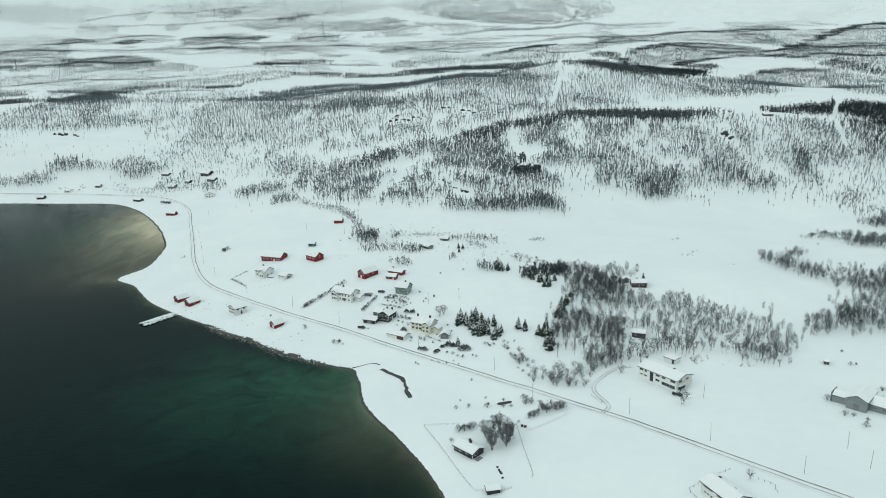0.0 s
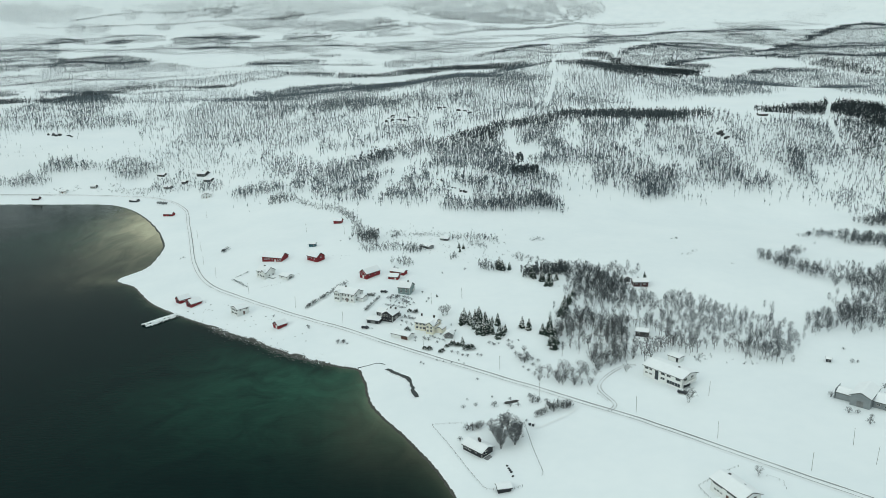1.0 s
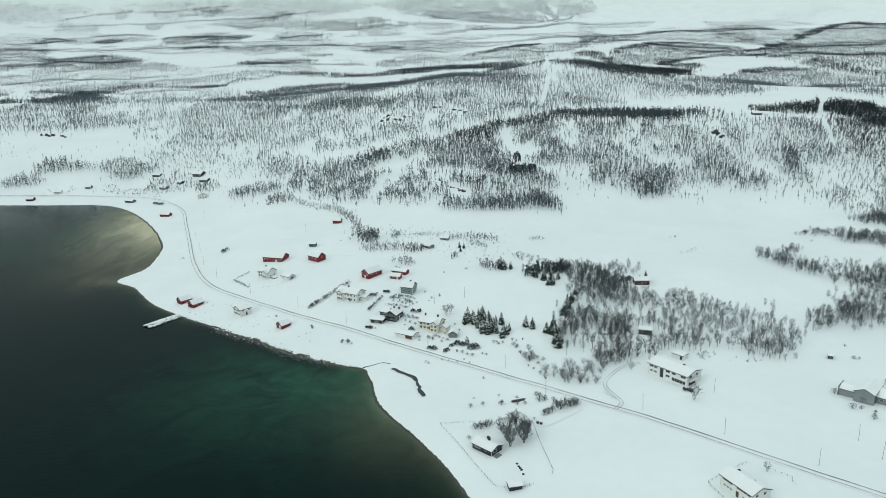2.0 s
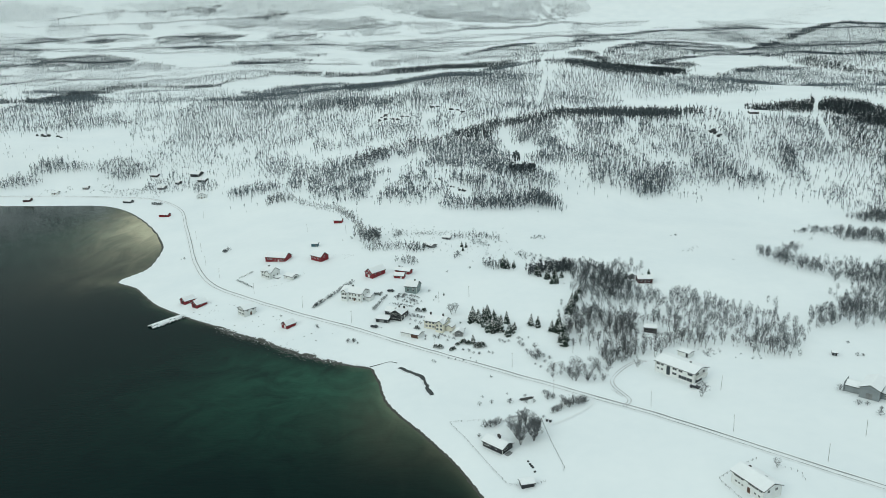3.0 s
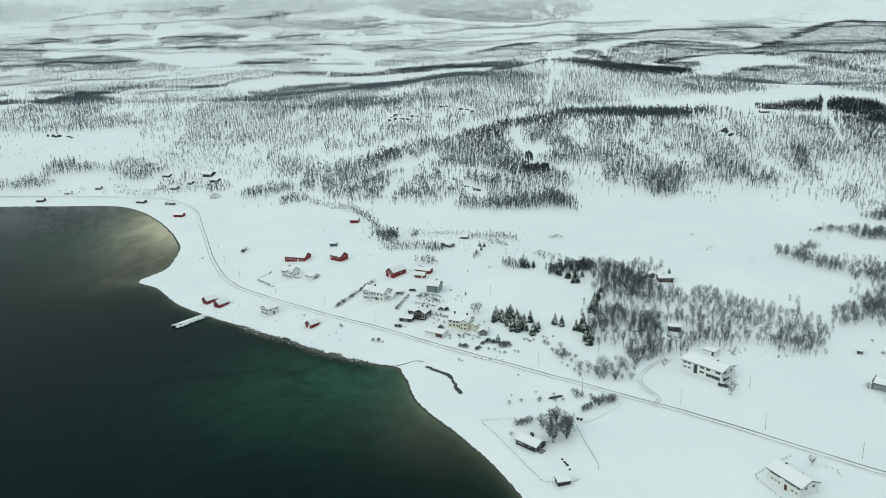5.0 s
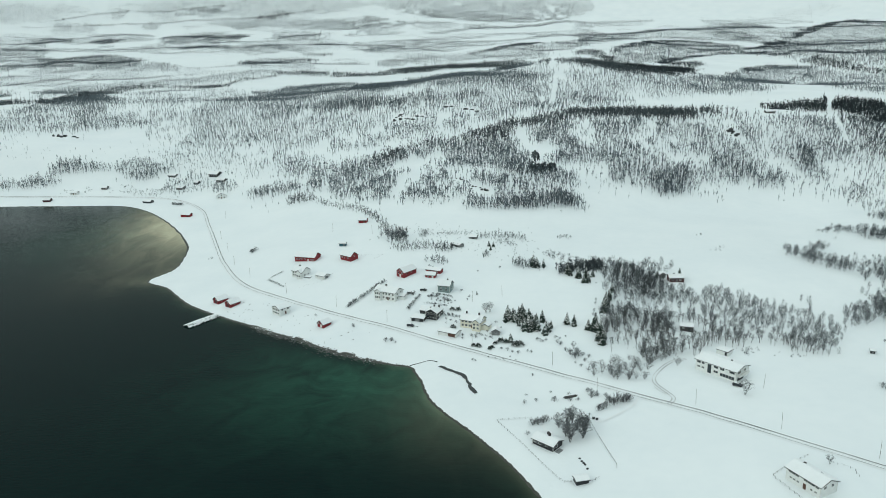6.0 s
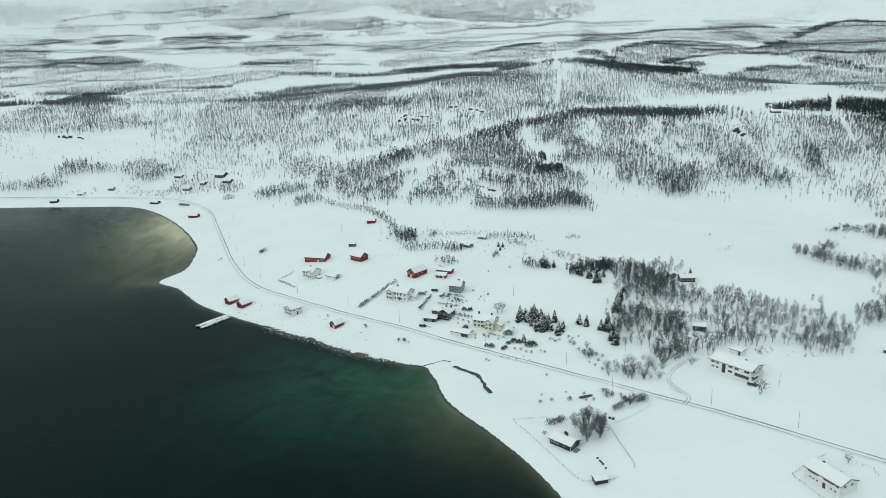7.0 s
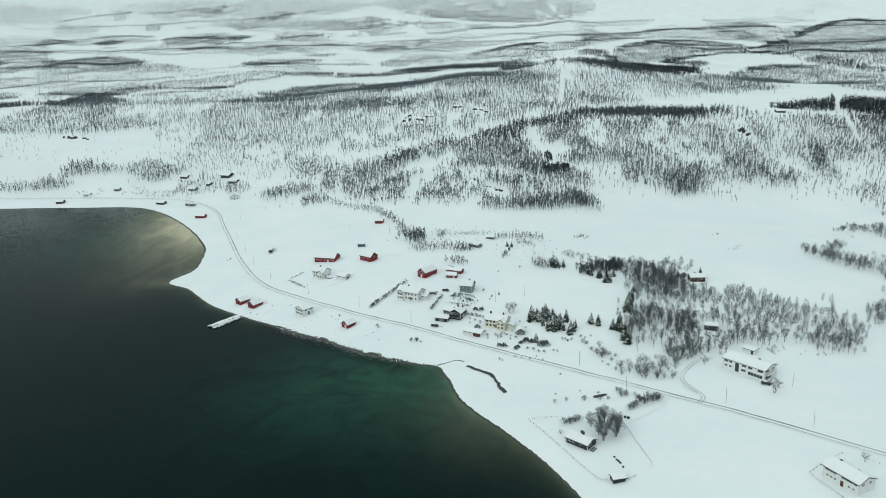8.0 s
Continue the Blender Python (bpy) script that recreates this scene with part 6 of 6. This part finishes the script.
plant("spruce_stand", bx + rng.uniform(-1, 1, bx.size), by + rng.uniform(-1.5, 1.5, by.size), 8, [tree_template(6, 0.14, 0.10, s + 200, 0.0, 0.6) for s in range(3)],
      WOOD_DENSE, "dark planted spruce block on the hill")


# ---- hedges, fences, poles, stones, cars ----
def hedge(line, tall, label):
    p = spline(line, 8)
    n = int(np.hypot(*(p[-1] - p[0])) * 3.0)
    s = rng.uniform(0, len(p) - 1.001, n)
    i = s.astype(int)
    q = p[i] + (p[i + 1] - p[i]) * (s - i)[:, None]
    ob = plant("hedge", q[:, 0] + rng.uniform(-0.5, 0.5, n), q[:, 1] + rng.uniform(-0.5, 0.5, n), tall * 1.15, SHAPES["scrub"], WOOD_NEAR, label)
    return ob


for line, tall in (([(-132.1, 453.5), (-125, 446), (-118.9, 438.9)], 1.3), ([(-131.2, 456.2), (-123.3, 462.7)], 1.0), ([(-74.7, 397.6), (-64, 411), (-52.5, 424.4)], 3.0),
                   ([(-38.2, 385.5), (-30.7, 400.9)], 1.8), ([(-28.8, 391.6), (-14.8, 385.7)], 1.2), ([(-25.4, 399.3), (-19, 397), (-12.6, 391.1)], 1.6), ([(-18.4, 375.8), (-9.8, 371.8)], 1.6),
                   ([(-157.5, 524), (-155, 530)], 3.0), ([(-290, 752), (-276, 744)], 2.4), ([(-24, 402), (-12, 397)], 1.5), ([(-2, 352), (6, 344)], 1.3)):
    hedge(line, tall, "bare trimmed hedge with snow between its twigs")


def fence(line, gap, tall, rails, label):
    """Posts with thin rails between them."""
    p = np.array(line, float)
    step = np.concatenate([[0], np.cumsum(np.hypot(*np.diff(p, axis=0).T))])
    s = np.arange(0, step[-1] + 0.01, gap)
    x, y = np.interp(s, step, p[:, 0]), np.interp(s, step, p[:, 1])
    z = height(x, y)
    top = new("fence")
    tagged(top, label, "fence")
    first = None
    for a, b, c in zip(x, y, z):
        if first is None:
            first = part("post", box_mesh(-0.035, 0.035, -0.035, 0.035, -0.3, tall), FENCE, top)
            ob = first
        else:
            ob = new("post", first.data)
            ob.parent = top
        ob.location = (a, b, c)
    for k in range(rails):
        h = tall * (0.9 - 0.45 * k)
        bm = bmesh.new()
        tube(bm, [(a, b, c + h) for a, b, c in zip(x, y, z)], [0.028] * len(x), 4)
        part("rail", bm, FENCE, top)


CABIN_FENCE = [(12.6, 261.6), (5, 262), (-2.2, 262.2), (3.7, 248.5), (10.2, 230.9), (15.9, 216.3), (19.6, 215.4)]
fence(CABIN_FENCE, 2.4, 0.75, 2, "thin wooden garden fence round the black cabin")
fence([(35.9, 259.1), (36.3, 241.1), (37.6, 222), (35.9, 220.1)], 2.4, 0.7, 2, "thin wooden garden fence along the snowy field")
fence([(24.8, 214.2), (29.2, 215.9)], 1.5, 1.0, 2, "short wooden fence beside the dark shed")
fence([(104.2, 214), (95, 209.5), (86.2, 204.4), (88.2, 195), (90, 186)], 2.2, 0.9, 2, "low wooden fence round the cream house")
fence([(110.9, 207.2), (114.7, 203.2), (113.1, 199.9), (114.4, 197.8)], 2.0, 0.8, 1, "broken garden fence in deep snow")
fence([(70.8, 278.3), (73.7, 271.5)], 1.8, 1.0, 2, "short railing beside the farm track")
fence([(-86, 447), (-95, 437), (-110, 434)], 3.0, 0.8, 1, "low wire fence in the snowy field")
fence([(-70, 476), (-55, 474), (-62, 466)], 3.0, 0.8, 1, "paddock fence behind the red barns")

pole = new("utility_pole")
bm = bmesh.new()
tube(bm, [(0, 0, -0.5), (0.02, 0, 3.5), (0, 0.02, 7.0)], [0.09, 0.08, 0.06], 6)
part("pole", bm, POLE, pole)
part("crossarm", box_mesh(-0.45, 0.45, -0.04, 0.04, 6.6, 6.7), POLE, pole)
for u in (-0.38, 0.38):
    part("insulator", box_mesh(u - 0.05, u + 0.05, -0.05, 0.05, 6.703, 6.85), TRIM, pole)
POLES = [(105.5, 234.5), (82.5, 260.6), (116.2, 269.5), (31.4, 309.2), (-81.4, 400.9), (-50.2, 374.1), (-115.7, 429.4), (-146.1, 464), (-164, 496.7), (-180.3, 544.4), (-197.2, 591.1),
         (45.5, 279.9), (18.3, 392.9), (-64.6, 531.6), (-97, 550.1), (127.5, 209.4), (151.8, 225.4), (151.7, 211.9), (-211.3, 666.2), (-5, 338), (0.2, 388.8)]
for i, (x, y) in enumerate(POLES):
    m = pose(x, y, ground_z(x, y), random.uniform(-2, 2), random.uniform(-2, 2), 50 + random.uniform(-8, 8))
    if i == 0:
        pole.matrix_basis = m
        tagged(pole, "weathered wooden utility pole standing in snow", "utility pole", "utility poles")
    else:
        copy_thing(pole, m)


def stone_mesh(seed, flat=0.6):
    bm = bmesh.new()
    bmesh.ops.create_icosphere(bm, subdivisions=1, radius=1)
    r = random.Random(seed)
    for v in bm.verts:
        v.co *= r.uniform(0.55, 1.3)
        v.co.z *= flat
    return bm


boulder = [part("boulder", stone_mesh(s), ROCK) for s in (1, 2, 3)]
spots = [(x + random.uniform(-5, 5), y + random.uniform(-5, 5), random.uniform(0.9, 2.9) * (0.7 if y < 700 else 1.15)) for x, y in ROCK_KNOLLS for _ in range(4)]
for i, (x, y, s) in enumerate(spots):
    ob = boulder[i] if i < 3 else new("boulder", boulder[i % 3].data)
    ob.matrix_basis = pose(x, y, ground_z(x, y) + 0.25 * s, 0, 0, random.uniform(0, 360))
    ob.scale = (s * random.uniform(0.7, 1.4), s * random.uniform(0.7, 1.2), s * random.uniform(0.8, 1.5))
    tagged(ob, "dark bare rock breaking through the snow", "rock", "rocks on the hill")


def heap(name, spots, mat, label, lift=0.0, template_seed=5, category="stones"):
    tv, tf = [], []
    bm = stone_mesh(template_seed)
    base_v = np.array([v.co[:] for v in bm.verts])
    bm.verts.index_update()
    base_f = np.array([[v.index for v in f.verts] for f in bm.faces])
    bm.free()
    for k, (x, y, z, s) in enumerate(spots):
        a = rng.uniform(0, 6.28)
        c, n = math.cos(a), math.sin(a)
        v = base_v * s * rng.uniform(0.7, 1.3, 3)
        tv.append(np.stack([x + c * v[:, 0] - n * v[:, 1], y + n * v[:, 0] + c * v[:, 1], z + v[:, 2] + lift], -1))
        tf.append(base_f + k * len(base_v))
    return tagged(mesh_object(name, np.concatenate(tv), np.concatenate(tf).tolist(), mat), label, category, kind="stuff" if category else "")


# the breakwater: a bank of stones with snow on top
ax, ay, bx_, by_ = -169, 393.5, -155.5, 410
pier = new("breakwater")
tagged(pier, "short stone breakwater capped with snow, reaching into the fjord", "breakwater")
pts = []
for _ in range(260):
    s, w = rng.uniform(0, 1), rng.uniform(-1, 1)
    nx_, ny_ = -(by_ - ay) / 21.3, (bx_ - ax) / 21.3
    pts.append((ax + (bx_ - ax) * s + nx_ * 3.4 * w, ay + (by_ - ay) * s + ny_ * 3.4 * w, 1.15 * (1 - abs(w) ** 1.5) - 0.1, rng.uniform(0.4, 0.8)))
for x, y, z, s in pts[::2]:
    ob = new("stone", boulder[rng.integers(0, 3)].data)
    ob.parent = pier
    ob.matrix_basis = pose(x, y, z, 0, 0, rng.uniform(0, 360))
    ob.scale = (s * 1.3, s * 1.1, s * 1.2)
cap = heap("snow_cap", [(x, y, z, s) for x, y, z, s in pts if z > 0.1], ROOF_SNOW, "lumpy snow on the stones", 0.35, category="")
cap.parent = pier

# stones and weed along the tide line
shore_line = spline(SHORE[16:25], 40)
def along_shore(n, low, high, drift, spread_wide, spread):
    """Places scattered along the tide line, with the ground's height there and their distance from the water's edge."""
    at = shore_line[rng.integers(0, len(shore_line), n)]
    at = at[(at[:, 0] > low) & (at[:, 0] < high)]
    weedy_part = (at[:, 0] > -128) & (at[:, 0] < -55)
    wide = np.where(weedy_part, spread_wide, spread)[:, None]
    at = at + drift + rng.normal(0, 1, at.shape) * wide
    return at[:, 0], at[:, 1], height(at[:, 0], at[:, 1]), line_distance(at[:, 0], at[:, 1], COAST), weedy_part


sx, sy, sz, _, weedy_part = along_shore(1700, -400, 400, 0.0, 2.4, 0.8)
size = np.where(weedy_part, rng.uniform(0.15, 0.6, sx.size), rng.uniform(0.1, 0.3, sx.size))
ok = (sz > -1.0) & (sz < 0.5)
heap("shore_stones", list(zip(sx[ok], sy[ok], np.maximum(sz, -0.15)[ok], size[ok])), STONE, "dark wet stones along the tide line")

sx, sy, sz, off, _ = along_shore(420, -132, -58, 1.2, 2.6, 2.6)
ok = off > -0.6
heap("slush", list(zip(sx[ok], sy[ok], np.maximum(sz, 0.0)[ok] + 0.03, rng.uniform(0.1, 0.38, ok.sum()))), ROOF_SNOW,
     "lumps of snow and slush among the shore stones", category="snow")

sx, sy = rng.uniform(-150, -60, 110), rng.uniform(350, 425, 110)
sz, off = height(sx, sy), line_distance(sx, sy, COAST)
ok = (off > 1.5) & (off < 26)
heap("beach_debris", list(zip(sx[ok], sy[ok], sz[ok] + 0.02, rng.uniform(0.12, 0.4, ok.sum()))), STONE,
     "dark driftwood and stones scattered in beach snow")


def car(x, y, yaw, mat, label):
    top = new("car")
    top.matrix_basis = pose(x, y, ground_z(x, y) + 0.05, 0, 0, yaw)
    tagged(top, label, "car", "parked cars")
    bm = bmesh.new()
    prism(bm, [(-2.1, 0.35), (2.1, 0.35), (2.15, 0.8), (1.2, 0.95), (0.6, 1.4), (-1.3, 1.45), (-2.1, 1.0)], -0.85, 0.85)
    body = part("body", bm, mat, top)
    bev = body.modifiers.new("soft", "BEVEL")
    bev.width, bev.segments = 0.08, 2
    part("window", box_mesh(-1.2, 0.6, -0.87, 0.87, 1.0, 1.33), GLASS, top)
    part("snow", box_mesh(-1.3, 0.5, -0.75, 0.75, 1.46, 1.7), ROOF_SNOW, top, "snow on the car roof")
    for u in (-1.35, 1.35):
        for v in (-0.8, 0.8):
            bm = bmesh.new()
            bmesh.ops.create_cone(bm, segments=12, radius1=0.33, radius2=0.33, depth=0.2, cap_ends=True, matrix=pose(u, v, 0.33, 90))
            part("wheel", bm, RUBBER, top)


car(-37.0, 366.2, -25, CAR_PAINT, "dark parked car half covered with snow")
car(-28.3, 407, -20, CAR_PAINT, "dark car parked in the snowy farmyard")
car(-36.5, 404.6, -5, GREY, "grey car parked beside the white house")
car(106.6, 273.8, -40, CAR_PAINT, "dark car parked beside the white building")

# playground swing, barrels, garden stakes
for x, y in ((37.9, 257.1), (39.1, 256.2)):
    bm = bmesh.new()
    bmesh.ops.create_cone(bm, segments=14, radius1=0.55, radius2=0.55, depth=1.1, cap_ends=True, matrix=pose(0, 0, 0.5))
    drum = new("barrel")
    drum.matrix_basis = pose(x, y, ground_z(x, y))
    tagged(drum, "dark round barrel with a lid of snow", "barrel", "barrels")
    part("drum", bm, BLACK, drum)
    bm = bmesh.new()
    bmesh.ops.create_cone(bm, segments=14, radius1=0.5, radius2=0.35, depth=0.22, cap_ends=True, matrix=pose(0, 0, 1.17))
    part("snow_lid", bm, ROOF_SNOW, drum)
for x, y in ((25.3, 229.3), (25.7, 227.4), (26, 226.2), (26.3, 225.1), (26.5, 222.4)):
    ob = new("garden_rock", boulder[1].data)
    ob.matrix_basis = pose(x, y, ground_z(x, y) + 0.2, 0, 0, x * 50)
    ob.scale = (0.55, 0.45, 0.6)
    tagged(ob, "dark garden stone poking through the snow", "rock", "garden stones")
# made-up logs in place of a snow mound with a dark underside
mound_stand_in = new("timber_pile")
mound_stand_in.matrix_basis = pose(30, 275.6, ground_z(32, 276), 0, 0, 15)
tagged(mound_stand_in, "dark logs standing in for a snow mound with dark lines, beside bushes", "timber pile")
for k in range(7):
    bm = bmesh.new()
    bmesh.ops.create_cone(bm, segments=8, radius1=0.22, radius2=0.18, depth=5.5 + 0.5 * (k % 3), cap_ends=True, matrix=pose(3 + 0.2 * (k % 2), 0.4 * (k % 4), 0.25 + 0.36 * (k // 4), 0, 90))
    part("log", bm, LOGS, mound_stand_in)
